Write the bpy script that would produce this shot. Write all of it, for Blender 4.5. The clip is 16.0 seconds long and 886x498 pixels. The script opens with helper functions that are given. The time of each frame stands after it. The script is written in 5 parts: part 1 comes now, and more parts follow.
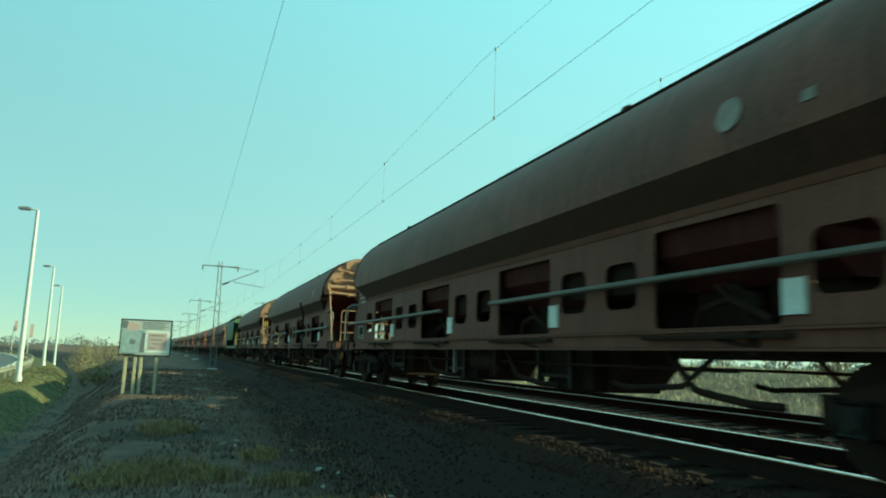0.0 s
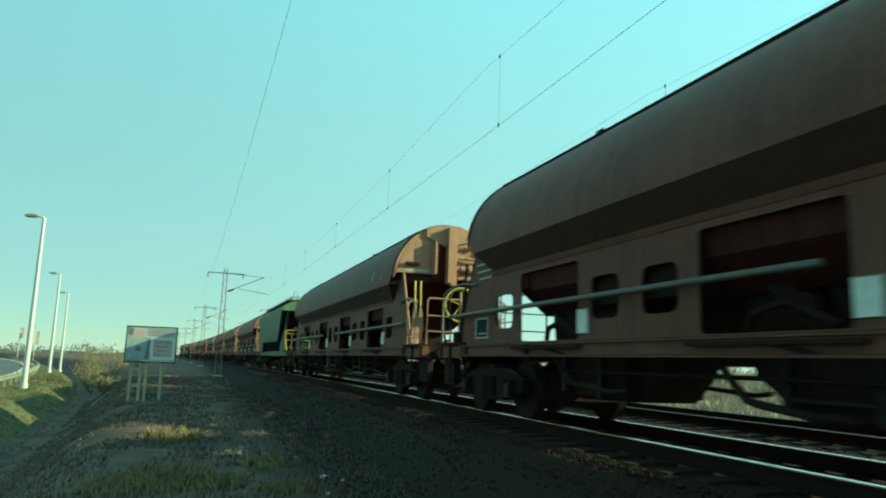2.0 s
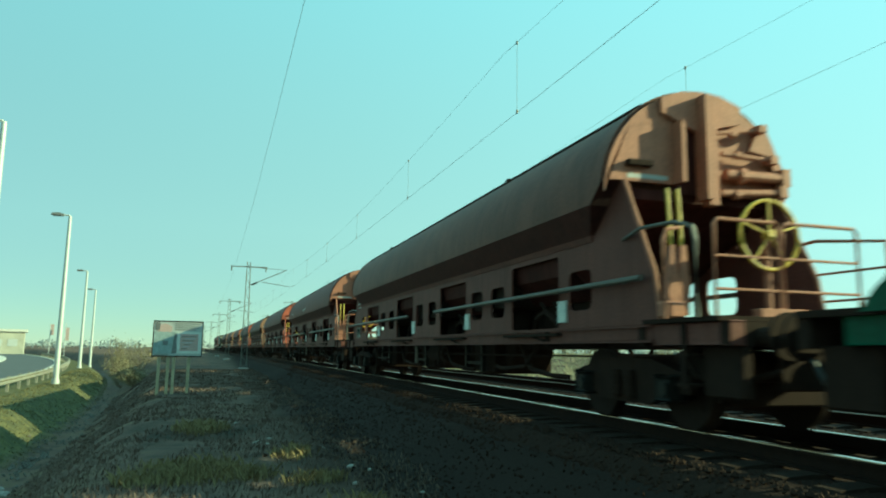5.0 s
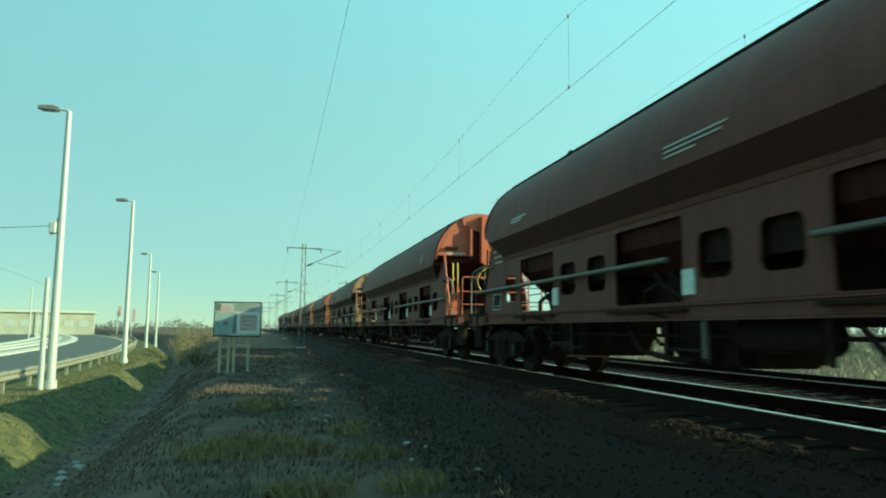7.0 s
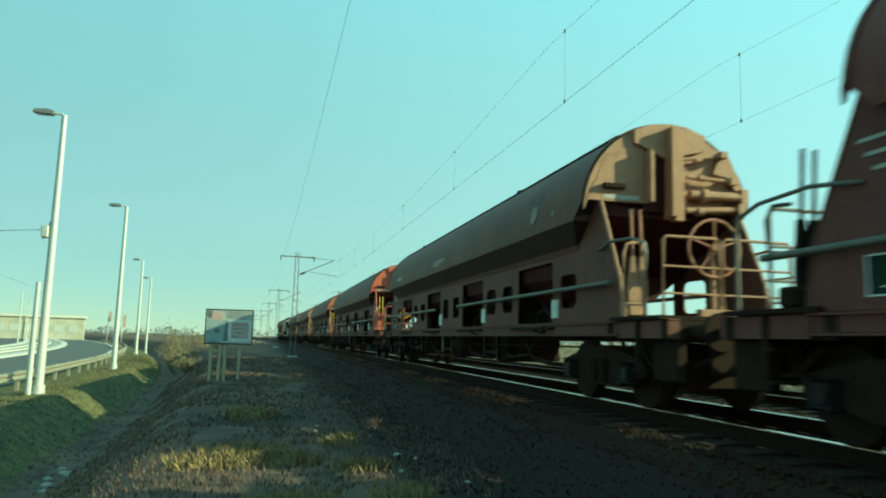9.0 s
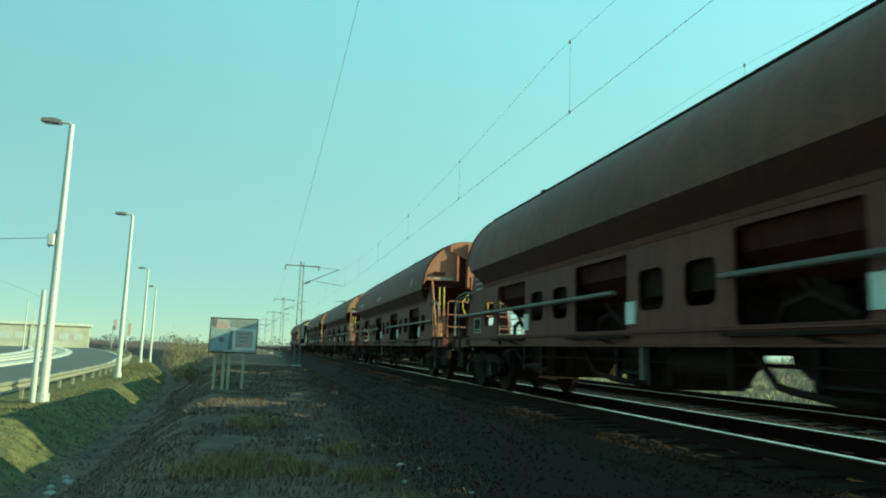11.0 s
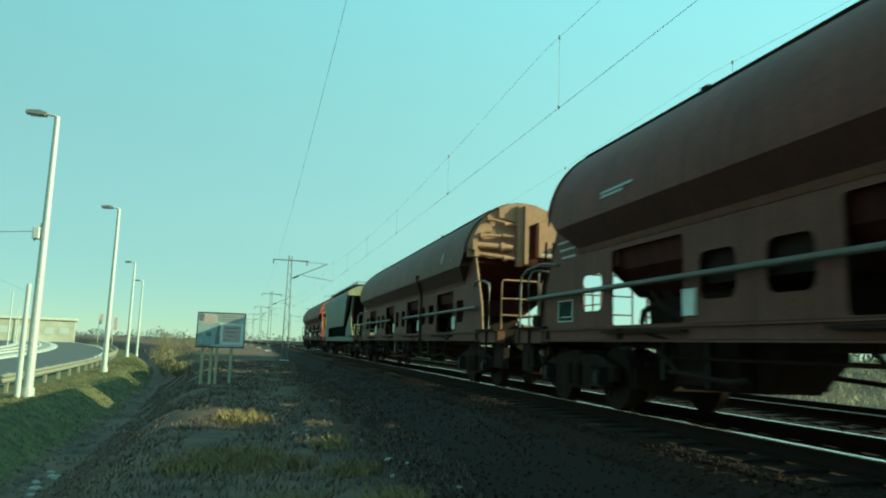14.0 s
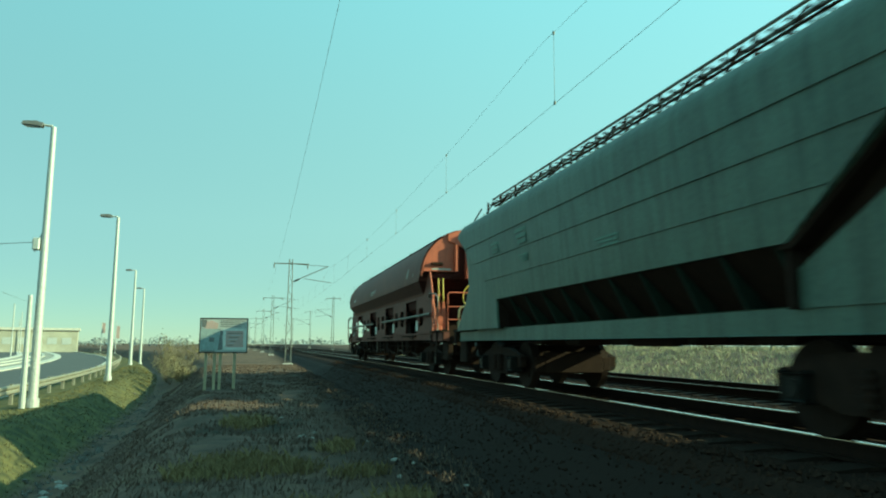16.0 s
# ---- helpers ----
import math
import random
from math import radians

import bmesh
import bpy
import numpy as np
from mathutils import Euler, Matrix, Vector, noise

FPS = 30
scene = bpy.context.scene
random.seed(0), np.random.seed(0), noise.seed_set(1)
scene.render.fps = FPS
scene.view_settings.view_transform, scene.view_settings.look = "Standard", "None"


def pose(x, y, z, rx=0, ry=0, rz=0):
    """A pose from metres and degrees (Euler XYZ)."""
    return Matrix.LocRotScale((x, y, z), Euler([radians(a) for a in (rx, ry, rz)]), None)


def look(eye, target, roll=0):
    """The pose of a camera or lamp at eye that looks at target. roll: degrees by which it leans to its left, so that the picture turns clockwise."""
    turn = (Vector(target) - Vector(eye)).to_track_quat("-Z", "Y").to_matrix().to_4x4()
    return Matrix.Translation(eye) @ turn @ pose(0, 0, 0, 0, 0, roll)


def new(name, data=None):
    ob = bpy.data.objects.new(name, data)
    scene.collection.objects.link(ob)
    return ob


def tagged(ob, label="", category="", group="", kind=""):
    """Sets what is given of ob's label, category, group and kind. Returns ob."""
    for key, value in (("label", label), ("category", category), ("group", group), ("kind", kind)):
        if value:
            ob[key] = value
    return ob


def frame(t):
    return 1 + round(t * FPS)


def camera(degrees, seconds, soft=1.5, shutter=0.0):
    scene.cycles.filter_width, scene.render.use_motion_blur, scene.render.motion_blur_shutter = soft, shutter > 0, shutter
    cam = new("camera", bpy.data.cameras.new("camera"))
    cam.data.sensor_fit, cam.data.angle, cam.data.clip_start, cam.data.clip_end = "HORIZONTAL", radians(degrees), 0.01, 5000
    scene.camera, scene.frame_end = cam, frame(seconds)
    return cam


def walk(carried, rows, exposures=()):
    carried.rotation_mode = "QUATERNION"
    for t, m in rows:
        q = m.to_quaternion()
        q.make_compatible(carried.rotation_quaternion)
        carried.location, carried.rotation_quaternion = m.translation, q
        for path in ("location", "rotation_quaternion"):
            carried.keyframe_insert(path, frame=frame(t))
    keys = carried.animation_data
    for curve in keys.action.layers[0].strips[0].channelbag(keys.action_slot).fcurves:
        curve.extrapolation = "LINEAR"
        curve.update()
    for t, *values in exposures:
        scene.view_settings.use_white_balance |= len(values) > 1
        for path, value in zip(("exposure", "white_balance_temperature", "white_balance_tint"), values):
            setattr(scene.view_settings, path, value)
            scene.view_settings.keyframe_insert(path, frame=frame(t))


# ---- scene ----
# ---------------------------------------------------------------- camera
# seconds, yaw, pitch, roll; the tripod stands 0.85 m over the rail heads
EYE = (0.0, 0.0, 0.85)
TURNS = [
    (0.0, -19.25, 8.51, -1.91),
    (0.5, -18.94, 8.82, -2.06),
    (1.0, -19.12, 8.66, -1.99),
    (1.5, -19.09, 8.73, -2.15),
    (2.0, -18.86, 9.03, -1.90),
    (2.5, -18.64, 9.00, -1.54),
    (3.0, -18.55, 9.17, -1.69),
    (3.5, -18.54, 8.94, -1.82),
    (4.0, -18.26, 8.84, -1.85),
    (4.5, -17.95, 8.53, -1.29),
    (7.0, -12.77, 6.41, -0.62),
    (7.5, -12.81, 6.18, -0.75),
    (8.0, -12.26, 6.40, -0.47),
    (8.5, -13.11, 6.58, -1.13),
    (9.0, -13.40, 7.31, -1.59),
    (9.5, -13.38, 7.78, -1.71),
    (12.0, -12.95, 8.23, -1.87),
    (12.5, -13.44, 8.39, -1.92),
    (13.0, -13.79, 8.05, -2.13),
    (13.5, -13.93, 7.91, -1.95),
    (14.0, -13.99, 7.70, -1.94),
    (14.5, -14.07, 7.76, -1.45),
    (15.0, -13.83, 7.73, -1.42),
    (15.5, -14.22, 7.79, -1.13),
    (16.0, -13.75, 7.61, -0.27),
]
cam = camera(63.4, 16.0, soft=2.0, shutter=0.18)
walk(cam, [(t, pose(*EYE, 90 + p, r, y)) for t, y, p, r in TURNS],
     exposures=[(0.0, 0.92, 6800, -41.5), (16.0, 0.84, 6800, -41.5)])

# ---------------------------------------------------------------- world and sun
SUN_WAY = Vector((0.935, -0.355, 0.0)).normalized()      # towards the sun, in plan
SUN_ELEV = radians(21.5)
world = bpy.data.worlds.new("world")
scene.world = world
world.use_nodes = True
wn = world.node_tree.nodes
sky = wn.new("ShaderNodeTexSky")
sky.sky_type, sky.sun_disc = "NISHITA", False
sky.sun_elevation = SUN_ELEV
sky.sun_rotation = math.atan2(SUN_WAY.x, SUN_WAY.y)
sky.air_density, sky.dust_density, sky.ozone_density = 0.75, 0.0, 3.0
# high haze over the clear sky: thinner and greyer low down, brighter towards the sun
wl = world.node_tree.links.new
way_in, aim, toward, tall, tone, haze = (wn.new("ShaderNode" + k) for k in ("TexCoord", "VectorMath", "MapRange", "SeparateXYZ", "ValToRGB", "Mix"))
aim.operation = "DOT_PRODUCT"
aim.inputs[1].default_value = (*SUN_WAY.xy, 0.35)
wl(way_in.outputs["Generated"], aim.inputs[0]), wl(way_in.outputs["Generated"], tall.inputs[0])
for i, v in enumerate((-1.0, 1.0, 0.80, 1.95)):
    toward.inputs[i + 1].default_value = v
wl(aim.outputs["Value"], toward.inputs[0])
grad = tone.color_ramp.elements
grad[0].position, grad[0].color = 0.0, (0.103, 0.118, 0.122, 1)
grad[1].position, grad[1].color = 0.55, (0.098, 0.182, 0.250, 1)
low = grad.new(0.16)
low.color = (0.117, 0.157, 0.178, 1)
wl(tall.outputs[2], tone.inputs[0])
scaled = wn.new("ShaderNodeVectorMath")
scaled.operation = "SCALE"
wl(tone.outputs[0], scaled.inputs[0])
gain = wn.new("ShaderNodeMath")
gain.operation = "MULTIPLY"
gain.inputs[1].default_value = 12.0
wl(toward.outputs[0], gain.inputs[0]), wl(gain.outputs[0], scaled.inputs["Scale"])
haze.data_type = "RGBA"
haze.inputs[0].default_value = 0.80
wl(sky.outputs[0], haze.inputs[6]), wl(scaled.outputs[0], haze.inputs[7])
wl(haze.outputs[2], wn["Background"].inputs[0])
wn["Background"].inputs[1].default_value = 0.15
sun = new("sun", bpy.data.lights.new("sun", "SUN"))
sun.data.energy, sun.data.angle, sun.data.color = 5.0, radians(0.55), (1.0, 0.86, 0.66)
to_sun = SUN_WAY * math.cos(SUN_ELEV) + Vector((0, 0, math.sin(SUN_ELEV)))
sun.matrix_world = look(to_sun * 60, (0, 0, 0))


# ---------------------------------------------------------------- materials
def mat(name, color, rough=0.7, metal=0.0, dark=None, scale=6.0, fine=60.0, bump=0.15, amount=0.5, streak=0.0,
        spread=0.0, spec=0.5):
    """A worn surface: base colour broken up by stains, grain, vertical streaks and fine relief."""
    m = bpy.data.materials.new(name)
    m.use_nodes = True
    nt = m.node_tree
    N, L = nt.nodes, nt.links.new
    b = N["Principled BSDF"]
    b.inputs["Roughness"].default_value, b.inputs["Metallic"].default_value = rough, metal
    b.inputs["Specular IOR Level"].default_value = spec
    dark = dark or tuple(c * 0.5 for c in color)
    co = N.new("ShaderNodeTexCoord")
    src = co.outputs["Object"]
    n1, n2 = N.new("ShaderNodeTexNoise"), N.new("ShaderNodeTexNoise")
    n1.inputs["Scale"].default_value, n1.inputs["Detail"].default_value = scale, 6
    n2.inputs["Scale"].default_value, n2.inputs["Detail"].default_value = fine, 4
    L(src, n1.inputs["Vector"]), L(src, n2.inputs["Vector"])
    r1 = N.new("ShaderNodeValToRGB")
    r1.color_ramp.elements[0].position, r1.color_ramp.elements[1].position = 0.35, 0.68
    r1.color_ramp.elements[0].color, r1.color_ramp.elements[1].color = (*dark, 1), (*color, 1)
    L(n1.outputs[0], r1.inputs[0])
    base = N.new("ShaderNodeMix")
    base.data_type = "RGBA"
    base.inputs[0].default_value = amount
    base.inputs[6].default_value = (*color, 1)
    L(r1.outputs[0], base.inputs[7])
    out = base.outputs[2]
    grain = N.new("ShaderNodeMix")
    grain.data_type, grain.blend_type = "RGBA", "OVERLAY"
    grain.inputs[0].default_value = 0.45
    L(out, grain.inputs[6]), L(n2.outputs[0], grain.inputs[7])
    out = grain.outputs[2]
    if streak:
        mp, n3 = N.new("ShaderNodeMapping"), N.new("ShaderNodeTexNoise")
        mp.inputs["Scale"].default_value = (5, 5, 0.25)
        n3.inputs["Scale"].default_value, n3.inputs["Detail"].default_value = 1.6, 5
        L(src, mp.inputs[0]), L(mp.outputs[0], n3.inputs["Vector"])
        r3 = N.new("ShaderNodeValToRGB")
        r3.color_ramp.elements[0].position, r3.color_ramp.elements[1].position = 0.42, 0.66
        r3.color_ramp.elements[0].color = (1, 1, 1, 1)
        r3.color_ramp.elements[1].color = (0.45, 0.40, 0.38, 1)
        L(n3.outputs[0], r3.inputs[0])
        st = N.new("ShaderNodeMix")
        st.data_type, st.blend_type = "RGBA", "MULTIPLY"
        st.inputs[0].default_value = streak
        L(out, st.inputs[6]), L(r3.outputs[0], st.inputs[7])
        out = st.outputs[2]
    if spread:
        oi, hsv, mr = N.new("ShaderNodeObjectInfo"), N.new("ShaderNodeHueSaturation"), N.new("ShaderNodeMapRange")
        mr.inputs[3].default_value, mr.inputs[4].default_value = 1 - spread, 1 + spread
        L(oi.outputs["Random"], mr.inputs[0]), L(mr.outputs[0], hsv.inputs["Value"]), L(out, hsv.inputs["Color"])
        out = hsv.outputs[0]
    L(out, b.inputs["Base Color"])
    if bump:
        bp = N.new("ShaderNodeBump")
        bp.inputs["Strength"].default_value, bp.inputs["Distance"].default_value = bump, 0.02
        L(n2.outputs[0], bp.inputs["Height"]), L(bp.outputs[0], b.inputs["Normal"])
    return m


M_SHELL = mat("hopper_brown", (0.150, 0.067, 0.047), 0.55, dark=(0.062, 0.035, 0.028), scale=1.2, fine=25, streak=0.32, spec=0.12)
M_SHELL_RED = mat("hopper_oxide_red", (0.140, 0.050, 0.039), 0.55, dark=(0.07, 0.032, 0.027), scale=1.2, fine=25, streak=0.32, spec=0.12)
M_SHELL_GREY = mat("hopper_grey_brown", (0.145, 0.071, 0.052), 0.55, dark=(0.058, 0.037, 0.029), scale=1.0, fine=25, streak=0.32, spec=0.12)
M_WALL = mat("hopper_side_brown", (0.136, 0.060, 0.044), 0.6, dark=(0.084, 0.038, 0.029), scale=2, fine=30, streak=0.28, spec=0.12)
M_WALL_RED = mat("hopper_side_red", (0.138, 0.055, 0.045), 0.6, dark=(0.084, 0.036, 0.031), scale=2, fine=30, streak=0.28, spec=0.12)
# Near-end paints, raised so the colour carries raking sunlight on the ends.
M_TAN = mat("sunlit_end_tan", (0.34, 0.175, 0.10), 0.7, dark=(0.22, 0.11, 0.064), scale=3, fine=30, streak=0.12)
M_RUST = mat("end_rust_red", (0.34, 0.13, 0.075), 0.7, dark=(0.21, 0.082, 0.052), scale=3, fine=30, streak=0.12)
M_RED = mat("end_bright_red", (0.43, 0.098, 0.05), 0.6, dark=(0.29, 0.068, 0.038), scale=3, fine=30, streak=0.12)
# Underframe grime; also stands for shade on end slopes, far-end levers and interiors.
M_DARK = mat("dark_grime_and_shade", (0.027, 0.0165, 0.0125), 0.85, dark=(0.015, 0.0095, 0.0075), scale=5, fine=50, spec=0.08)
M_STEEL = mat("wheel_steel", (0.019, 0.012, 0.0095), 0.7, 0.0, dark=(0.022, 0.014, 0.011), scale=8, spec=0.08)
M_RAILHEAD = mat("rail_head", (0.75, 0.73, 0.70), 0.18, 1.0, scale=10, fine=90, bump=0.03, amount=0.15)
M_RAILDULL = mat("dull_rail_head", (0.16, 0.13, 0.11), 0.5, 0.8, scale=10, fine=90, bump=0.03)
M_RAILWEB = mat("rail_rust", (0.019, 0.011, 0.008), 0.9, dark=(0.010, 0.007, 0.006), scale=8, spec=0.08)
M_PIPE = mat("grey_pipe", (0.12, 0.105, 0.09), 0.5, 0.2, dark=(0.08, 0.07, 0.06), scale=8)
M_YELLOW = mat("yellow_paint", (0.50, 0.33, 0.03), 0.5, dark=(0.3, 0.18, 0.03), scale=8, amount=0.35)
M_WHITE = mat("white_lettering", (0.34, 0.33, 0.31), 0.6, dark=(0.35, 0.33, 0.3), scale=12, amount=0.6)
M_PLATE = mat("pale_plate", (0.62, 0.64, 0.60), 0.5, scale=10, amount=0.3)
M_RIB = mat("dark_green_steel", (0.022, 0.034, 0.026), 0.8, dark=(0.012, 0.018, 0.014), scale=3, spec=0.1)
M_GREEN = mat("wagon_green", (0.012, 0.074, 0.037), 0.5, dark=(0.010, 0.060, 0.031), scale=1.2, fine=20, streak=0.5, spec=0.22)
M_GREEN_DULL = mat("wagon_grey_green", (0.092, 0.128, 0.100), 0.55, dark=(0.055, 0.085, 0.066), scale=1.2, fine=20, streak=0.6)
M_GREEN_PALE = mat("wagon_pale_green_end", (0.095, 0.16, 0.07), 0.6, dark=(0.065, 0.11, 0.05), scale=2, fine=20, streak=0.5)
M_CREAM = mat("wagon_cream_end", (0.30, 0.27, 0.16), 0.6, dark=(0.2, 0.18, 0.11), scale=2, fine=20, streak=0.5)
M_GALV = mat("galvanised_steel", (0.46, 0.47, 0.45), 0.55, 0.3, scale=10, fine=60, amount=0.3)
M_LAMPHEAD = mat("lamp_head_grey", (0.16, 0.16, 0.16), 0.5, scale=10)
M_MAST = mat("mast_steel", (0.15, 0.15, 0.135), 0.7, 0.2, dark=(0.09, 0.09, 0.08), scale=4)
M_CONC = mat("concrete", (0.42, 0.40, 0.36), 0.9, dark=(0.28, 0.27, 0.24), scale=4)
M_WIRE = mat("copper_wire", (0.13, 0.13, 0.12), 0.6, 0.5, scale=4, bump=0)
M_ASPHALT = mat("asphalt", (0.065, 0.065, 0.066), 0.85, dark=(0.045, 0.045, 0.046), scale=0.4, fine=12)
M_KERB = mat("pale_kerb", (0.55, 0.52, 0.46), 0.9, scale=3)
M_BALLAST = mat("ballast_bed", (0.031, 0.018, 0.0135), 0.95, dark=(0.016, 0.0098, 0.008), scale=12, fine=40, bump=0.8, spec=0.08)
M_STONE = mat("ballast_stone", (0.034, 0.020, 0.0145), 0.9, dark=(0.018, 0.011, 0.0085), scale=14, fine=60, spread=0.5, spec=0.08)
M_GRASS = mat("dry_grass", (0.118, 0.080, 0.060), 0.95, dark=(0.062, 0.042, 0.034), scale=2.5, fine=30, spread=0.3)
M_GRASS_GREEN = mat("green_grass", (0.20, 0.145, 0.065), 0.95, dark=(0.12, 0.09, 0.045), scale=2.5, fine=30)
M_GRASS_SLOPE = mat("slope_grass", (0.135, 0.118, 0.050), 0.95, dark=(0.07, 0.066, 0.033), scale=2.5, fine=30)
M_TRAMBED = mat("tram_gravel", (0.30, 0.28, 0.24), 0.95, scale=2, fine=30)
M_SLEEPER = mat("sleeper_concrete", (0.032, 0.021, 0.016), 0.9, dark=(0.017, 0.012, 0.010), scale=6, spec=0.08)
M_GREASE = mat("axle_grease", (0.02, 0.018, 0.016), 0.45, dark=(0.01, 0.01, 0.01), scale=10, spec=0.08)
M_HOSE = mat("rubber_hose", (0.05, 0.05, 0.05), 0.6, dark=(0.03, 0.03, 0.03), scale=10)
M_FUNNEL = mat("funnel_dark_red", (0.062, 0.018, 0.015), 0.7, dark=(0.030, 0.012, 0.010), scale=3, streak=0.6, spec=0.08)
# Belly brown and red, darkened so the colour carries the undercut's shade.
M_BELLY_BROWN = mat("belly_shaded_brown", (0.056, 0.026, 0.019), 0.6, dark=(0.038, 0.019, 0.0145), scale=1.5, fine=25, streak=0.4, spec=0.2)
M_BELLY = mat("belly_shaded_red", (0.072, 0.024, 0.021), 0.6, dark=(0.044, 0.019, 0.017), scale=1.5, fine=25, streak=0.4, spec=0.2)
M_DISC = mat("worn_pale_paint", (0.25, 0.215, 0.19), 0.7, dark=(0.15, 0.11, 0.09), scale=9, amount=0.7)
M_FADED = mat("faded_lettering", (0.11, 0.19, 0.15), 0.6, scale=12, amount=0.6)
M_GLASS = mat("dark_glass", (0.05, 0.06, 0.07), 0.1, scale=3, bump=0)
M_BARRIER = mat("barrier_steel", (0.27, 0.25, 0.19), 0.6, 0.2, scale=3)
M_TEAL = mat("faded_teal", (0.30, 0.36, 0.36), 0.6, scale=6)
M_PINK = mat("faded_pink_red", (0.44, 0.29, 0.27), 0.6, dark=(0.38, 0.33, 0.29), scale=8)
M_HALL = mat("pale_render", (0.40, 0.38, 0.31), 0.9, scale=0.5)
M_TWIG = mat("twig_bark", (0.16, 0.12, 0.08), 0.9)
M_DRYLEAF = mat("dry_leaves", (0.20, 0.165, 0.09), 0.95, dark=(0.12, 0.10, 0.055), scale=1.5)
# Dry grass, brightened so the colour carries sun glowing through the stalks.
M_PALEGRASS = mat("backlit_grass", (0.36, 0.33, 0.20), 0.95, dark=(0.24, 0.22, 0.14), scale=1.2)
# Woods paled to grey: the distance haze is put into this colour.
M_FARWOOD = mat("hazed_far_wood", (0.30, 0.33, 0.33), 0.95, scale=0.05, bump=0)
M_DITCHSTONE = mat("ditch_stone", (0.13, 0.115, 0.10), 0.9, scale=9)
M_PALESTONE = mat("pale_stone", (0.30, 0.27, 0.24), 0.9, scale=9)
M_BOARD = mat("sign_board", (0.42, 0.43, 0.42), 0.5, scale=4, amount=0.3)
M_POST = mat("sign_post_wood", (0.40, 0.34, 0.22), 0.8, scale=5)


def ground_mat():
    """Earth, dead grass and green grass by patches; bare dark gravel beside the ballast."""
    m = bpy.data.materials.new("verge")
    m.use_nodes = True
    nt = m.node_tree
    N, L = nt.nodes, nt.links.new
    b = N["Principled BSDF"]
    b.inputs["Roughness"].default_value = 0.95
    b.inputs["Specular IOR Level"].default_value = 0.15
    geo = N.new("ShaderNodeNewGeometry")
    n1, n2, n3 = (N.new("ShaderNodeTexNoise") for _ in range(3))
    for n, s, dt in ((n1, 0.35, 5), (n2, 2.2, 6), (n3, 28, 5)):
        n.inputs["Scale"].default_value, n.inputs["Detail"].default_value = s, dt
        L(geo.outputs["Position"], n.inputs["Vector"])
    r = N.new("ShaderNodeValToRGB")
    e = r.color_ramp.elements
    e[0].position, e[0].color = 0.34, (0.032, 0.028, 0.021, 1)
    e[1].position, e[1].color = 0.66, (0.132, 0.094, 0.060, 1)
    mid = e.new(0.5)
    mid.color = (0.108, 0.071, 0.055, 1)
    add = N.new("ShaderNodeMath")
    add.operation = "ADD"
    half = N.new("ShaderNodeMath")
    half.operation = "MULTIPLY"
    half.inputs[1].default_value = 0.5
    L(n1.outputs[0], add.inputs[0]), L(n2.outputs[0], add.inputs[1]), L(add.outputs[0], half.inputs[0])
    L(half.outputs[0], r.inputs[0])
    mx = N.new("ShaderNodeMix")
    mx.data_type, mx.blend_type = "RGBA", "OVERLAY"
    mx.inputs[0].default_value = 0.45
    L(r.outputs[0], mx.inputs[6]), L(n3.outputs[0], mx.inputs[7])
    # near-black gravel beside the ballast, with a ragged edge
    sep, edge, mr, gravel_mix = (N.new("ShaderNode" + k) for k in ("SeparateXYZ", "Math", "MapRange", "Mix"))
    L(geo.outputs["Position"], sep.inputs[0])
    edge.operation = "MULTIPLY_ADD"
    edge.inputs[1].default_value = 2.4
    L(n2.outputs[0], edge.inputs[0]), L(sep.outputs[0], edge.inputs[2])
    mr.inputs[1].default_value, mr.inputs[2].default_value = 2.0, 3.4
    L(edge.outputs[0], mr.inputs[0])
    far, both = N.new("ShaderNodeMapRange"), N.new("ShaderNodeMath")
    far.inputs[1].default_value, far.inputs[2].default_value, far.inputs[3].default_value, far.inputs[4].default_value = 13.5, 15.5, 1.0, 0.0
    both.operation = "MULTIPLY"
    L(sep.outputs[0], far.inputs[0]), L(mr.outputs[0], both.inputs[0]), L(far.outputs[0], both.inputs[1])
    gravel_mix.data_type = "RGBA"
    gravel_mix.inputs[7].default_value = (0.0195, 0.0118, 0.0092, 1)
    # greener, yellower grass colour on the road's side of the ditch
    sq, curve, zone, mead = (N.new("ShaderNode" + k) for k in ("Math", "Math", "MapRange", "Mix"))
    sq.operation, curve.operation = "MULTIPLY", "MULTIPLY_ADD"
    L(sep.outputs[1], sq.inputs[0]), L(sep.outputs[1], sq.inputs[1])
    curve.inputs[1].default_value = 0.000815
    L(sq.outputs[0], curve.inputs[0]), L(sep.outputs[0], curve.inputs[2])
    zone.inputs[1].default_value, zone.inputs[2].default_value, zone.inputs[3].default_value, zone.inputs[4].default_value = -6.2, -5.7, 1.0, 0.0
    L(curve.outputs[0], zone.inputs[0])
    mead.data_type = "RGBA"
    rm = N.new("ShaderNodeValToRGB")
    rm.color_ramp.elements[0].position, rm.color_ramp.elements[0].color = 0.36, (0.055, 0.056, 0.030, 1)
    rm.color_ramp.elements[1].position, rm.color_ramp.elements[1].color = 0.62, (0.12, 0.108, 0.046, 1)
    L(n2.outputs[0], rm.inputs[0])
    L(zone.outputs[0], mead.inputs[0]), L(mx.outputs[2], mead.inputs[6]), L(rm.outputs[0], mead.inputs[7])
    L(both.outputs[0], gravel_mix.inputs[0]), L(mead.outputs[2], gravel_mix.inputs[6])
    L(gravel_mix.outputs[2], b.inputs["Base Color"])
    bp = N.new("ShaderNodeBump")
    bp.inputs["Strength"].default_value, bp.inputs["Distance"].default_value = 0.35, 0.04
    L(n3.outputs[0], bp.inputs["Height"]), L(bp.outputs[0], b.inputs["Normal"])
    return m


M_VERGE = ground_mat()


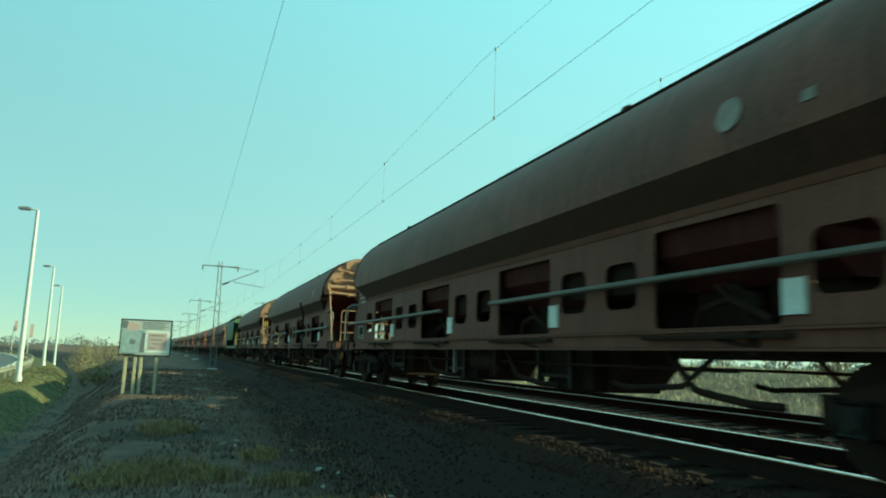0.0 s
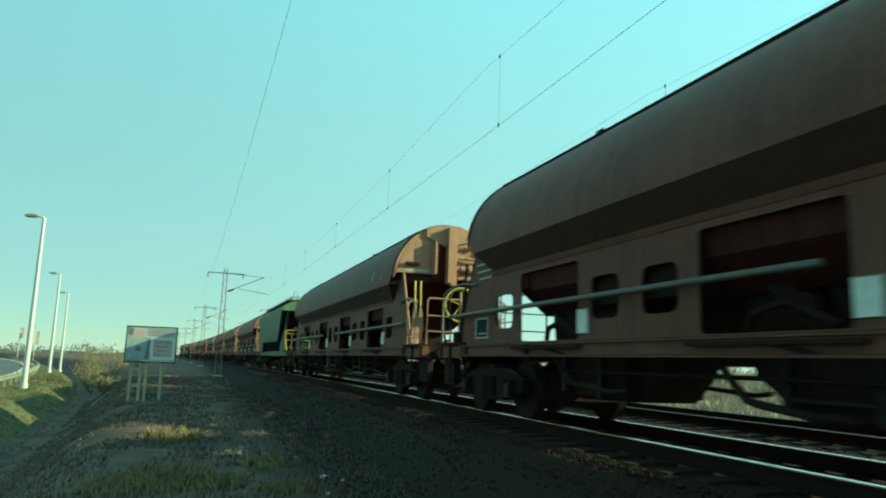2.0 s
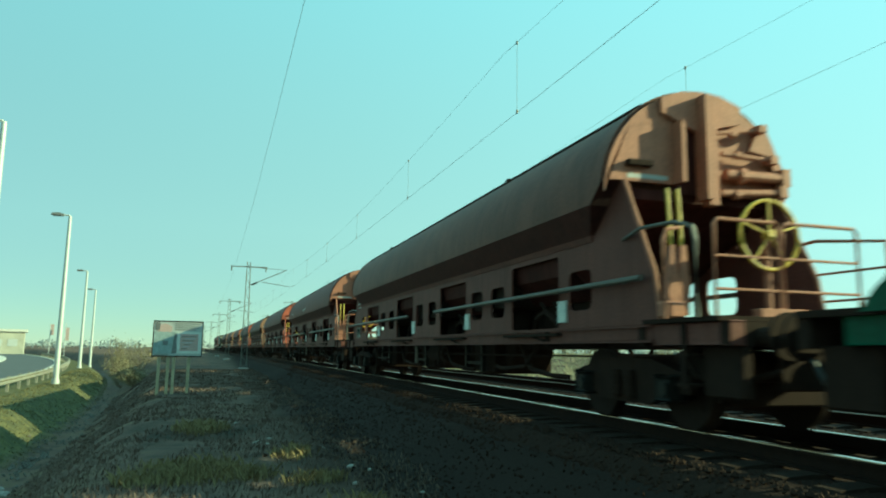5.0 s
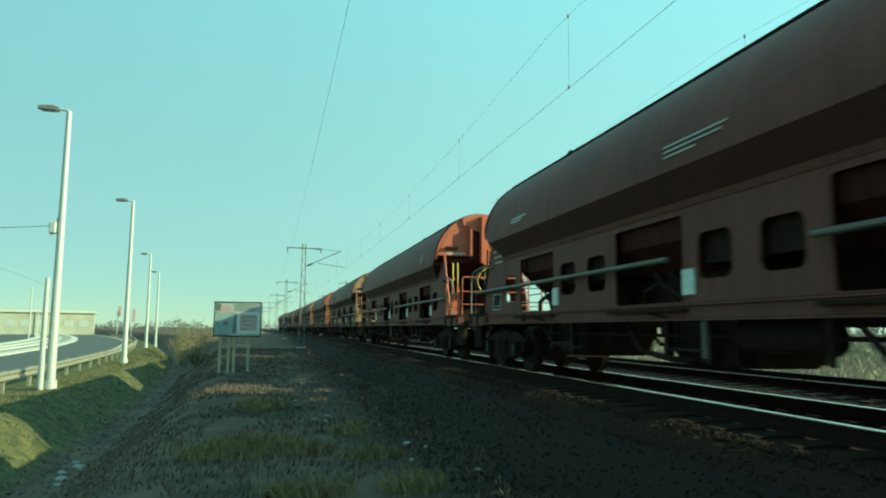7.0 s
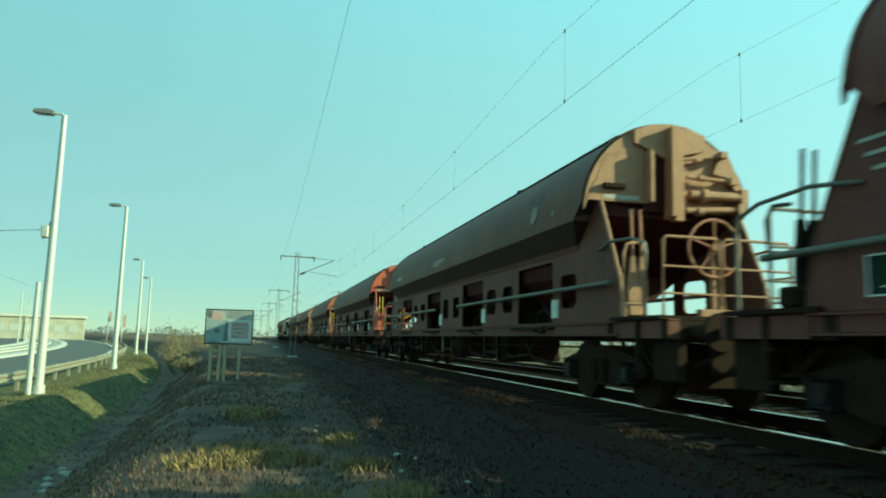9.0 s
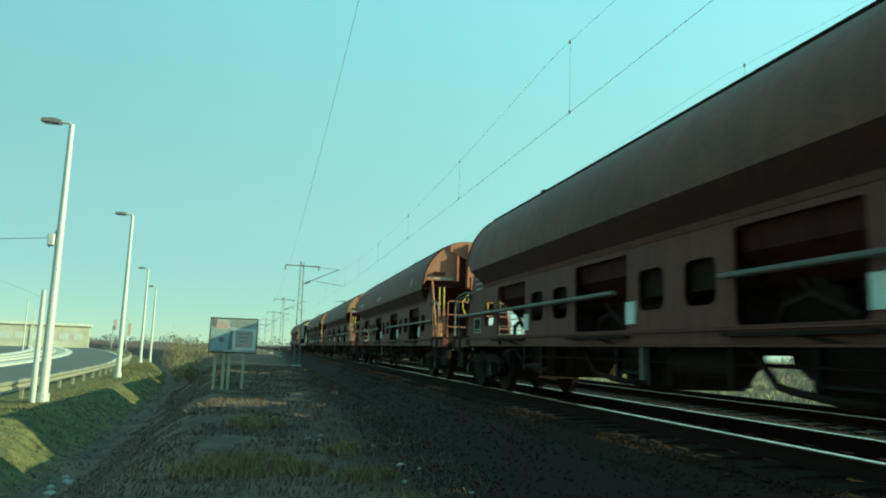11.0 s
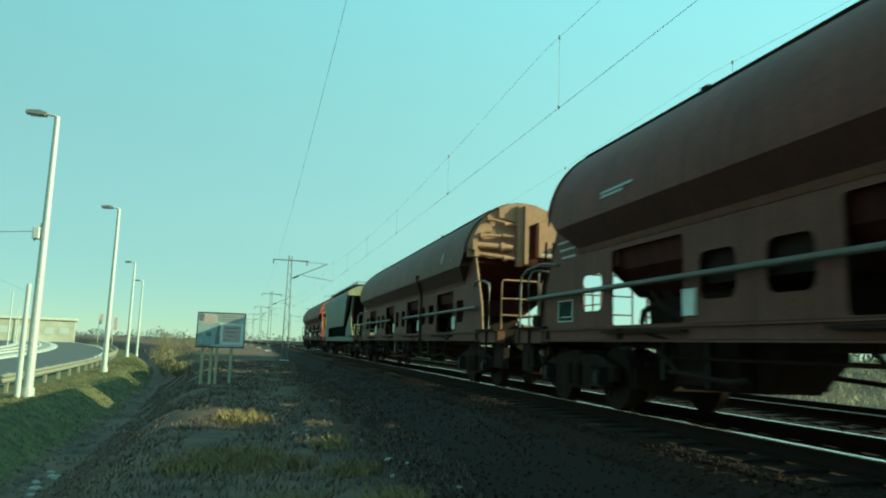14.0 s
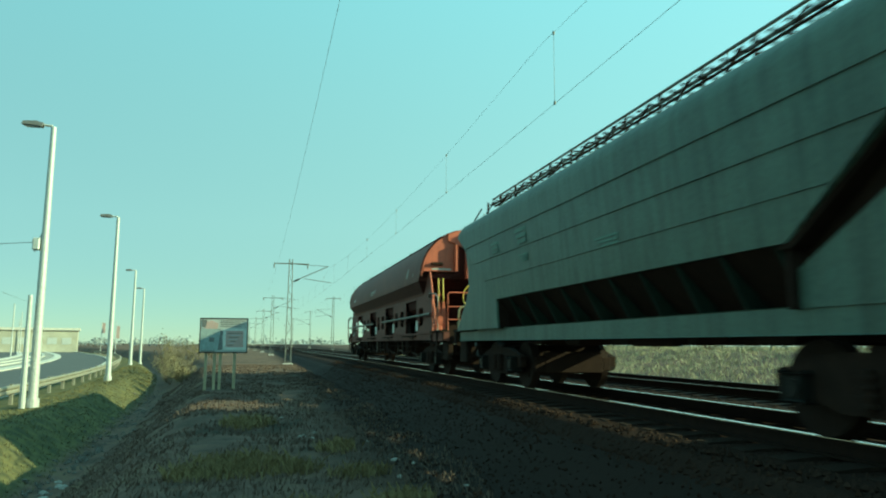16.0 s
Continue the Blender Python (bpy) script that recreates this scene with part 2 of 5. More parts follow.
# ---------------------------------------------------------------- mesh tools
def part(name, bm, material, parent=None, label="", m=None, smooth=False):
    """Links a bmesh as one mesh object under a thing or a part."""
    me = bpy.data.meshes.new(name)
    bmesh.ops.recalc_face_normals(bm, faces=bm.faces)
    if smooth:
        for f in bm.faces:
            f.smooth = True
        for e in bm.edges:
            e.smooth = len(e.link_faces) == 2 and e.calc_face_angle() < 0.6
    bm.to_mesh(me)
    bm.free()
    me.materials.append(material)
    ob = new(name, me)
    if parent:
        ob.parent = parent
    if m is not None:
        ob.matrix_basis = m
    if label:
        tagged(ob, label)
    return ob


def shared(name, me, parent, m=None):
    ob = new(name, me)
    ob.parent = parent
    if m is not None:
        ob.matrix_basis = m
    return ob


def box(bm, x0, x1, y0, y1, z0, z1, bev=0.0, m=None):
    g = bmesh.ops.create_cube(bm, size=1)
    vs = g["verts"]
    for v in vs:
        v.co = Vector(((x0 + x1) / 2 + v.co.x * (x1 - x0), (y0 + y1) / 2 + v.co.y * (y1 - y0), (z0 + z1) / 2 + v.co.z * (z1 - z0)))
    if bev:
        es = list({e for v in vs for e in v.link_edges})
        vs = [v for v in bmesh.ops.bevel(bm, geom=es, offset=bev, segments=1, affect="EDGES")["verts"]]
    if m is not None:
        bmesh.ops.transform(bm, matrix=m, verts=vs)
    return bm


def tube(bm, a, b, r, n=8, r2=None):
    """A round bar from a to b."""
    a, b = Vector(a), Vector(b)
    d = b - a
    q = d.to_track_quat("Z", "Y").to_matrix().to_4x4()
    bmesh.ops.create_cone(bm, cap_ends=True, segments=n, radius1=r, radius2=r if r2 is None else r2, depth=d.length,
                          matrix=Matrix.Translation((a + b) / 2) @ q)
    return bm


def path_tube(bm, pts, r, n=8):
    """A round bar bent through points, with its ends closed."""
    pts = [Vector(p) for p in pts]
    rings = []
    for i, p in enumerate(pts):
        d = (pts[min(i + 1, len(pts) - 1)] - pts[max(i - 1, 0)]).normalized()
        u = d.cross(Vector((0, 0, 1)))
        if u.length < 1e-3:
            u = Vector((1, 0, 0))
        u.normalize()
        w = d.cross(u).normalized()
        rings.append([bm.verts.new(p + r * (math.cos(2 * math.pi * k / n) * u + math.sin(2 * math.pi * k / n) * w)) for k in range(n)])
    for a, b in zip(rings, rings[1:]):
        for k in range(n):
            bm.faces.new((a[k], a[(k + 1) % n], b[(k + 1) % n], b[k]))
    bm.faces.new(rings[0]), bm.faces.new(rings[-1])
    return bm


def prism(bm, pts, axis, a, b):
    """A closed outline of (u, v), drawn out along an axis from a to b. axis x: (y, z); y: (x, z); z: (x, y)."""
    def at(u, v, w):
        return {"x": (w, u, v), "y": (u, w, v), "z": (u, v, w)}[axis]
    lo = [bm.verts.new(at(u, v, a)) for u, v in pts]
    hi = [bm.verts.new(at(u, v, b)) for u, v in pts]
    n = len(pts)
    bm.faces.new(lo), bm.faces.new(hi)
    for i in range(n):
        bm.faces.new((lo[i], lo[(i + 1) % n], hi[(i + 1) % n], hi[i]))
    return bm


def B():
    return bmesh.new()


def thing(name, label, category, m=None, group="", kind=""):
    ob = new(name)
    ob.empty_display_size = 0.3
    if m is not None:
        ob.matrix_basis = m
    return tagged(ob, label, category, group, kind)


# ---------------------------------------------------------------- the lie of the land
TRACK_X, BEND = 6.0, 0.258e-3        # middle of the near track at y = 0; the line bends gently to the left
TRACK2 = 4.2                         # from the near track's middle to the far one's


def bend(y):
    return -BEND * y * y / 2 if y > 0 else 0.0


def track_x(y, off=0.0):
    return TRACK_X + off + bend(y)


FAR = 1.35                           # how far out the road lies, against lamps of 9.2 m


def lamp_x(y):
    """The row of street lamps beside the road."""
    y = max(y, -54) / FAR
    return FAR * (-6.4 - 0.0011 * y * y if y < 140 else -6.4 - 21.56 - 0.308 * (y - 140))


def smooth(a, b, x):
    t = min(1, max(0, (x - a) / (b - a)))
    return t * t * (3 - 2 * t)


def height(x, y):
    """Ground height; the rail heads lie at 0."""
    xt, xl = track_x(y), lamp_x(y)
    u = x - xt
    n = noise.noise(Vector((x * 0.45, y * 0.45, 0))) * 0.10 + noise.noise(Vector((x * 1.7, y * 1.7, 3))) * 0.045
    z = -0.40
    if u < -1.9:
        z = -0.40 - 0.42 * smooth(-1.9, -3.0, u)             # ballast shoulder
    ditch = xl + 3.5
    if x < ditch + 4.1:                                      # bank down to the ditch
        z -= 2.27 * smooth(ditch + 4.1, ditch, x)
    if x < ditch - 0.4:                                      # and up to the road's verge
        z += 1.15 * smooth(ditch - 0.4, xl + 0.7, x)
    if u > 7.2:                                              # bank beyond the far track
        z += 1.05 * smooth(7.2, 17, u) - 0.6 * smooth(20, 60, u)
    rough = 1.0
    if u > -2.2 and u < 7:
        rough = 0.15
    if x < xl - 1.2:
        rough = 0.0
    return z + n * rough


# ---------------------------------------------------------------- ground, road
def sheet(name, xs, ys, fz, material, label, category, kind="structure"):
    bm = B()
    vs = [[bm.verts.new((x, y, fz(x, y))) for x in xs(y)] for y in ys]
    for a, b in zip(vs, vs[1:]):
        for i in range(len(a) - 1):
            bm.faces.new((a[i], a[i + 1], b[i + 1], b[i]))
    return tagged(part(name, bm, material, smooth=True), label, category, kind=kind)


def spread_xs(y):
    """Columns of the ground sheet: close together over bank and ditch, wide apart far off."""
    xl, xt = lamp_x(y), track_x(y)
    near = list(np.linspace(xl - 1.5, xt - 1.5, 64))
    far = [xl - 2000, xl - 700, xl - 250, xl - 100, xl - 45, xl - 20, xl - 8]
    east = [xt + v for v in (0, 1.5, 3, 4.6, 6.2, 7.2, 8, 9, 10, 11, 12, 13, 14, 15, 16, 17, 19, 25, 45, 90, 250, 700, 2000)]
    return far + near + east


ROWS_Y = list(np.arange(-30, 0, 1.5)) + list(np.arange(0, 45, 0.3)) + list(np.arange(45, 120, 1.5)) + \
    [124, 130, 140, 155, 175, 200, 240, 300, 400, 600, 1000, 2000, 3500]
ground = sheet("ground", spread_xs, [-800.0, -200.0, -60.0] + ROWS_Y, height, M_VERGE,
               "uneven verge of dead grass and earth beside the railway", "ground")


def ribbon(name, off0, off1, z, ys, fx, material, label="", category="", thick=0.0, parent=None):
    """A strip along a line fx(y), from one offset to another."""
    bm = B()
    rows = []
    for y in ys:
        rows.append([bm.verts.new((fx(y) + o, y, z + dz)) for o, dz in ((off0, -thick), (off0, 0), (off1, 0), (off1, -thick))])
    for a, b in zip(rows, rows[1:]):
        for i in range(3):
            bm.faces.new((a[i], a[i + 1], b[i + 1], b[i]))
    ob = part(name, bm, material, parent)
    if parent is None:
        tagged(ob, label, category, kind="structure")
    return ob


LINE_Y = list(np.arange(-80, 540, 5.0))
ribbon("road", -10.5, -3.25, -1.78, LINE_Y, lamp_x, M_ASPHALT, "grey asphalt road curving away beside the lamps", "road", 0.3)
ribbon("kerb_near", -3.25, -2.9, -1.67, LINE_Y, lamp_x, M_KERB, "pale concrete kerb along the road", "kerb", 0.3)
ribbon("kerb_far", -11.7, -10.5, -1.67, LINE_Y, lamp_x, M_KERB, "pale concrete kerb along the road", "kerb", 0.3)
ribbon("tram_bed", -17.8, -11.7, -1.74, LINE_Y, lamp_x, M_TRAMBED, "light gravel bed of a tramway beside the road", "tramway", 0.3)
for o in (-13.5, -15.5):
    ribbon("tram_edge", o - 0.4, o, -1.62, LINE_Y, lamp_x, M_KERB, "pale concrete edge strip of the tramway", "edge strip", 0.3)
ribbon("road_beyond", -27.0, -18.9, -1.79, LINE_Y, lamp_x, M_ASPHALT, "second carriageway of grey asphalt", "road", 0.3)
ribbon("kerb_beyond", -18.9, -17.8, -1.65, LINE_Y, lamp_x, M_KERB, "pale concrete kerb along the road", "kerb", 0.3)


# ---------------------------------------------------------------- railway
RAIL_Y = list(np.arange(-60, 60, 2.5)) + list(np.arange(60, 420, 6.0))


def rails(off):
    for side in (-0.7525, 0.7525):
        r = thing("rail", "worn steel rail with a polished head", "rail", group="rails", kind="structure")
        ribbon("rail_web", off + side - 0.012, off + side + 0.012, -0.03, RAIL_Y, track_x, M_RAILWEB, thick=0.12, parent=r)
        ribbon("rail_foot", off + side - 0.07, off + side + 0.07, -0.15, RAIL_Y, track_x, M_RAILWEB, thick=0.03, parent=r)
        ribbon("rail_side", off + side - 0.036, off + side + 0.036, -0.012, RAIL_Y, track_x, M_RAILWEB, thick=0.03, parent=r)
        ribbon("rail_head", off + side - 0.034, off + side + 0.034, 0.0, RAIL_Y, track_x, M_RAILHEAD if off == 0.0 else M_RAILDULL, thick=0.011, parent=r)


def ballast(off):
    bm = B()
    prof = [(-2.3, -0.60), (-1.7, -0.26), (-1.3, -0.21), (1.3, -0.21), (1.7, -0.26), (2.3, -0.60)]
    rows = []
    for y in np.arange(-60, 420, 2.0):
        rows.append([bm.verts.new((track_x(y) + off + u, y, w + random.uniform(-0.012, 0.012))) for u, w in prof])
    for a, b in zip(rows, rows[1:]):
        for i in range(len(prof) - 1):
            bm.faces.new((a[i], a[i + 1], b[i + 1], b[i]))
    return tagged(part("ballast_bed", bm, M_BALLAST), "dark bed of railway ballast", "ballast", kind="structure")


for off in (0.0, TRACK2):
    bed = ballast(off)
    rails(off)
    bm = B()
    prism(bm, [(-1.3, -0.30), (1.3, -0.30), (1.3, -0.19), (0.95, -0.17), (0.4, -0.20), (-0.4, -0.20), (-0.95, -0.17), (-1.3, -0.19)], "y", -0.13, 0.13)
    first = part("sleeper", bm, M_SLEEPER, bed, m=pose(track_x(-6) + off, -6, 0))
    for k in range(1, 120):
        yk = -6 + 0.6 * k
        shared("sleeper", first.data, bed, pose(track_x(yk) + off, yk, 0))


# ---------------------------------------------------------------- hopper wagons
PITCH = 23.46            # from one hopper wagon to the next
SHELL = 18.26            # length of its round shell
ROOF_C, ROOF_R = 2.91, 1.46
BAYS = [1.78 + 4.29 * k for k in range(4)]          # where the four discharge doors begin
DOOR = 1.83


BELLY_TOP, END_LOW, HIP = 2.79, 3.07, 0.32     # lower edge of the shell, of its round ends, and the cut between them


def shell_profile(n=26):
    pts = [(-ROOF_R, BELLY_TOP), (-ROOF_R, 2.86)]
    for i in range(n + 1):
        a = math.pi * (1 - i / n)
        pts.append((ROOF_R * math.cos(a), ROOF_C + ROOF_R * math.sin(a)))
    return pts + [(ROOF_R, 2.86), (ROOF_R, BELLY_TOP)]


def shell_body(bm):
    """The round shell; towards both ends its lower edge is cut up to the round end plates."""
    rows = []
    for x, z in shell_profile():
        cut = HIP * min(1, max(0, (END_LOW - z) / (END_LOW - BELLY_TOP)))
        rows.append((bm.verts.new((x, cut, z)), bm.verts.new((x, SHELL - cut, z))))
    for p, q in zip(rows, rows[1:]):
        bm.faces.new((p[0], q[0], q[1], p[1]))
    bm.faces.new((rows[0][0], rows[0][1], rows[-1][1], rows[-1][0]))
    bm.faces.new([r[0] for r in rows]), bm.faces.new([r[1] for r in rows])


def belly_hip(bm, s, y, way):
    """Slanting plates that close the belly under a round end. way: -1 near end, 1 far end."""
    a, b, c, d, e = (bm.verts.new((s * x, y - way * v, z)) for x, v, z in
                     ((ROOF_R - 0.004, 0.0, END_LOW), (ROOF_R - 0.002, HIP, BELLY_TOP), (1.235, 0.72, 2.45), (1.19, 0.0, END_LOW), (1.19, 0.72, 2.45)))
    bm.faces.new((a, b, d)), bm.faces.new((b, c, d)), bm.faces.new((c, e, d))
    f, g = bm.verts.new((s * 1.16, y - way * 0.05, END_LOW)), bm.verts.new((s * 1.16, y - way * 0.8, 2.5))
    bm.faces.new((d, e, g, f))


def side_openings():
    """Openings of a side wall as y0, y1, z0, z1."""
    out = [(y, y + DOOR, 1.22, 2.29) for y in BAYS]
    for y in BAYS[:3]:
        out += [(y + 2.16, y + 2.83, 1.47, 2.02), (y + 3.30, y + 3.97, 1.47, 2.02)]
    far = BAYS[3] + DOOR
    return out + [(BAYS[0] - 1.00, BAYS[0] - 0.32, 1.45, 2.01), (far + 0.30, far + 1.0, 1.45, 2.01)]


def side_wall(bm, x0, x1):
    """A plate from the underframe to the shell with door bays and rounded ports cut through it."""
    ops = sorted(side_openings())
    y_edges = sorted({v for o in ops for v in o[:2]})
    lo, hi = 1.20, 2.40
    sheet_end = ((0.72, hi), (0.02, 3.05), (-0.08, 3.05), (-0.70, 1.80), (-0.80, lo))
    prism(bm, [(y_edges[0], lo), (y_edges[0], hi)] + list(sheet_end), "x", x0, x1)
    prism(bm, [(y_edges[-1], lo), (y_edges[-1], hi)] + [(SHELL - u, v) for u, v in sheet_end], "x", x0, x1)
    for a, b in zip(y_edges, y_edges[1:]):
        hole = next((o for o in ops if o[0] <= a + 1e-6 and o[1] >= b - 1e-6), None)
        if hole is None:
            box(bm, x0, x1, a, b, lo, hi)
            continue
        box(bm, x0, x1, a, b, lo, hole[2])
        box(bm, x0, x1, a, b, hole[3], hi)
        r = 0.11 if hole[2] > 1.4 else 0.06
        for yc, sy in ((a, 1), (b, -1)):
            for zc, sz in ((hole[2], 1), (hole[3], -1)):
                prism(bm, [(yc, zc), (yc + sy * r, zc), (yc + sy * r * 0.3, zc + sz * r * 0.3), (yc, zc + sz * r)], "x", x0, x1)


def wheelset(parent, y):
    bm = B()
    tube(bm, (-0.98, 0, 0), (0.98, 0, 0), 0.075, 10)
    for s in (-1, 1):
        tube(bm, (s * 0.685, 0, 0), (s * 0.82, 0, 0), 0.46, 28)
        tube(bm, (s * 0.665, 0, 0), (s * 0.69, 0, 0), 0.49, 28)
        tube(bm, (s * 0.82, 0, 0), (s * 0.86, 0, 0), 0.14, 14)
        for k in range(3):
            a = k * 2.094
            tube(bm, (s * 0.82, 0.3 * math.cos(a), 0.3 * math.sin(a)), (s * 0.835, 0.3 * math.cos(a), 0.3 * math.sin(a)), 0.045, 8)
    return part("wheelset", bm, M_STEEL, parent, "dark steel wheelset with worn treads", pose(0, y, 0.46))


def bogie(parent, yc):
    """Two-axle bogie: cast side frames with spring nests, a bolster, axle boxes; the wheelsets turn."""
    bm = B()
    for s in (-1, 1):
        prism(bm, [(-1.33, 0.42), (-1.33, 0.62), (-0.58, 0.80), (0.58, 0.80), (1.33, 0.62), (1.33, 0.42), (1.03, 0.40), (0.5, 0.26), (-0.5, 0.26), (-1.03, 0.40)],
              "x", s * 0.92, s * 1.04)
    box(bm, -1.05, 1.05, -0.2, 0.2, 0.5, 0.86, 0.03)
    fr = part("bogie_frame", bm, M_DARK, parent, "grimy cast bogie frame", pose(0, yc, 0))
    # deep dark beams, added to block the view under the wagon
    for dy in (-0.42, 0.42, -1.52, 1.52):
        bm = B()
        box(bm, -0.62, 0.62, dy - 0.06, dy + 0.06, 0.30, 0.72, 0.02)
        for s in (-1, 1):
            box(bm, s * 0.62, s * 0.80, dy - 0.05, dy + 0.05, 0.34, 0.62, 0.015)
        part("brake_beam", bm, M_DARK, fr)
    for s in (-1, 1):
        bm = B()
        for k in (-0.16, 0.16):
            tube(bm, (s * 1.06, k, 0.32), (s * 1.06, k, 0.66), 0.075, 10)
            for q in range(4):
                tube(bm, (s * 1.06, k, 0.34 + q * 0.08), (s * 1.06, k, 0.37 + q * 0.08), 0.095, 10)
        part("spring_nest", bm, M_DARK, fr)
        for dy in (-0.98, 0.98):
            bm = B()
            box(bm, s * 0.96, s * 1.14, dy - 0.14, dy + 0.14, 0.34, 0.60, 0.03)
            tube(bm, (s * 1.14, dy, 0.46), (s * 1.17, dy, 0.46), 0.09, 12)
            part("axle_box", bm, M_GREASE, fr)
    return [wheelset(parent, yc + dy) for dy in (-0.98, 0.98)]


def buffers(w, y, way):
    for s in (-1, 1):
        bm = B()
        tube(bm, (s * 0.875, y, 1.04), (s * 0.875, y + way * 0.35, 1.04), 0.10, 12)
        tube(bm, (s * 0.875, y + way * 0.22, 1.04), (s * 0.875, y + way * 0.52, 1.04), 0.065, 12)
        tube(bm, (s * 0.875, y + way * 0.50, 1.04), (s * 0.875, y + way * 0.54, 1.04), 0.23, 18)
        part("buffer", bm, M_DARK, w)
    bm = B()
    box(bm, -0.05, 0.05, min(y, y + way * 0.55), max(y, y + way * 0.55), 0.98, 1.06)
    box(bm, -0.09, 0.09, min(y + way * 0.3, y + way * 0.5), max(y + way * 0.3, y + way * 0.5), 0.75, 0.98, 0.02)
    part("coupling", bm, M_DARK, w)
    for s in (-0.35, 0.35):
        part("brake_hose", path_tube(B(), [(s, y, 0.95), (s, y + way * 0.12, 0.75), (s, y + way * 0.25, 0.55), (s * 0.9, y + way * 0.42, 0.62)], 0.028, 6), M_HOSE, w)


def end_brakes(w, y, way):
    """Brake cylinder, pipes and levers, added to fill the dark gap below an end platform."""
    part("brake_cylinder", tube(B(), (-0.75, y + way * 1.5, 0.74), (0.15, y + way * 1.5, 0.74), 0.17, 14), M_DARK, w)
    bm = B()
    box(bm, -1.12, -0.98, y + way * 1.75 - 0.3, y + way * 1.75 + 0.3, 0.42, 0.95, 0.02)
    box(bm, -0.6, 0.9, y + way * 1.95 - 0.04, y + way * 1.95 + 0.04, 0.5, 0.95, 0.02)
    part("brake_lever_box", bm, M_DARK, w)
    part("brake_pipe", path_tube(B(), [(-0.95, y + way * 0.9, 0.9), (-1.0, y + way * 1.2, 0.62), (-0.95, y + way * 1.7, 0.55), (-0.7, y + way * 2.1, 0.7)], 0.035, 7), M_DARK, w)


def gear_end(w, y, way, end, yellow, flip=1, accent=None):
    """Round end of the shell with its roof-swinging gear, seen over the platform. way: -1 near end, 1 far end."""
    def Y(d):
        return y + way * d

    def fit_part(name, bm, material, parent):
        for v in bm.verts:
            v.co.x *= flip
        return part(name, bm, material, parent)

    # end plates: a left and a right sheet over the open lower part, and the roof's own cap
    def arc(x0, x1, zlow, r, n=10):
        a0, a1 = math.acos(max(-1, min(1, x0 / r))), math.acos(max(-1, min(1, x1 / r)))
        pts = [(r * math.cos(a0 + (a1 - a0) * i / n), ROOF_C + r * math.sin(a0 + (a1 - a0) * i / n)) for i in range(n + 1)]
        return [(x0, zlow)] + pts + [(x1, zlow)]
    bm = B()
    prism(bm, arc(-1.44, -0.42, 3.07, 1.44), "y", Y(0.0), Y(0.05))
    fit_part("end_plate", bm, end, w)
    bm = B()
    prism(bm, arc(0.05, 1.38, 2.98, 1.42, 16), "y", Y(-0.02), Y(0.04))
    fit_part("end_plate", bm, end, w)
    # flush dark panel that paints the shadow lying beside the end post
    bm = B()
    prism(bm, [(-0.42, 2.95), (-0.42, 3.9), (-0.1, 4.0), (0.05, 4.0), (0.05, 2.95)], "y", Y(0.004), Y(0.02))
    fit_part("shaded_recess", bm, M_FUNNEL, w)
    bm = B()
    prism(bm, [(-0.62, 4.02), (-0.1, 3.80), (0.62, 3.98), (0.62, 4.22), (0.3, 4.34), (0, 4.37), (-0.3, 4.34), (-0.62, 4.22)], "y", Y(0.06), Y(0.12))
    fit_part("roof_cap", bm, end, w)
    bm = B()
    prism(bm, [(-0.42, 3.07), (-0.36, 3.07), (-0.36, 3.85), (-0.42, 3.9)], "y", Y(0.0), Y(0.25))
    box(bm, 0.02, 0.18, min(Y(0.05), Y(0.20)), max(Y(0.05), Y(0.20)), 2.80, 4.28, 0.01)
    box(bm, -0.08, 0.02, min(Y(0.05), Y(0.3)), max(Y(0.05), Y(0.3)), 2.86, 4.28)
    fit_part("end_post", bm, accent or end, w)
    for x0, x1, z0, z1, r in ((0.25, 1.12, 3.52, 3.50, 0.035), (0.30, 1.30, 3.24, 3.26, 0.075), (0.22, 1.25, 2.98, 3.06, 0.05), (0.2, 0.95, 3.80, 3.92, 0.03)):
        bm = B()
        tube(bm, (x0, Y(0.16), z0), (x1, Y(0.16), z1), r, 10)
        tube(bm, (x0 + 0.2, Y(0.16), z0), (x0 + 0.3, Y(0.16), z0), r * 1.5, 10)
        box(bm, x1 - 0.12, x1, min(Y(0.02), Y(0.24)), max(Y(0.02), Y(0.24)), z1 - r * 1.6, z1 + r * 1.6)
        fit_part("actuator_arm", bm, end, w)
    bm = B()
    prism(bm, [(0.75, 3.62), (0.92, 3.98), (1.05, 3.9), (1.38, 3.2), (1.30, 3.12), (1.02, 3.58)], "y", Y(0.05), Y(0.12))
    fit_part("swing_lever", bm, end, w)
    bm = B()
    box(bm, -1.14, -0.78, min(Y(0.05), Y(0.14)), max(Y(0.05), Y(0.14)), 3.26, 3.34, 0.01, )
    fit_part("latch", bm, M_DARK, w)
    # lettering strip over the lower edge
    fit_part("number_bar", box(B(), -1.12, -0.52, min(Y(0.05), Y(0.055)), max(Y(0.05), Y(0.055)), 3.11, 3.17), M_WHITE, w)
    # bracing from the shell down to the platform
    for x in (-1.12, 1.12):
        bm = B()
        path_tube(bm, [(x * 1.06, Y(0.10), 3.05), (x * 1.06, Y(0.71), 1.82), (x * 1.06, Y(0.82), 1.22)], 0.028, 8)
        fit_part("brace", bm, end, w)
    # control levers; the far end's are near-black, their shade put into the colour
    for k, x in enumerate((-1.12, -0.98)):
        bm = B()
        tube(bm, (x, Y(0.95), 2.05), (x, Y(0.9), 2.78), 0.022, 8)
        fit_part("control_lever", bm, yellow if way < 0 else M_DARK, w)
        bm = B()
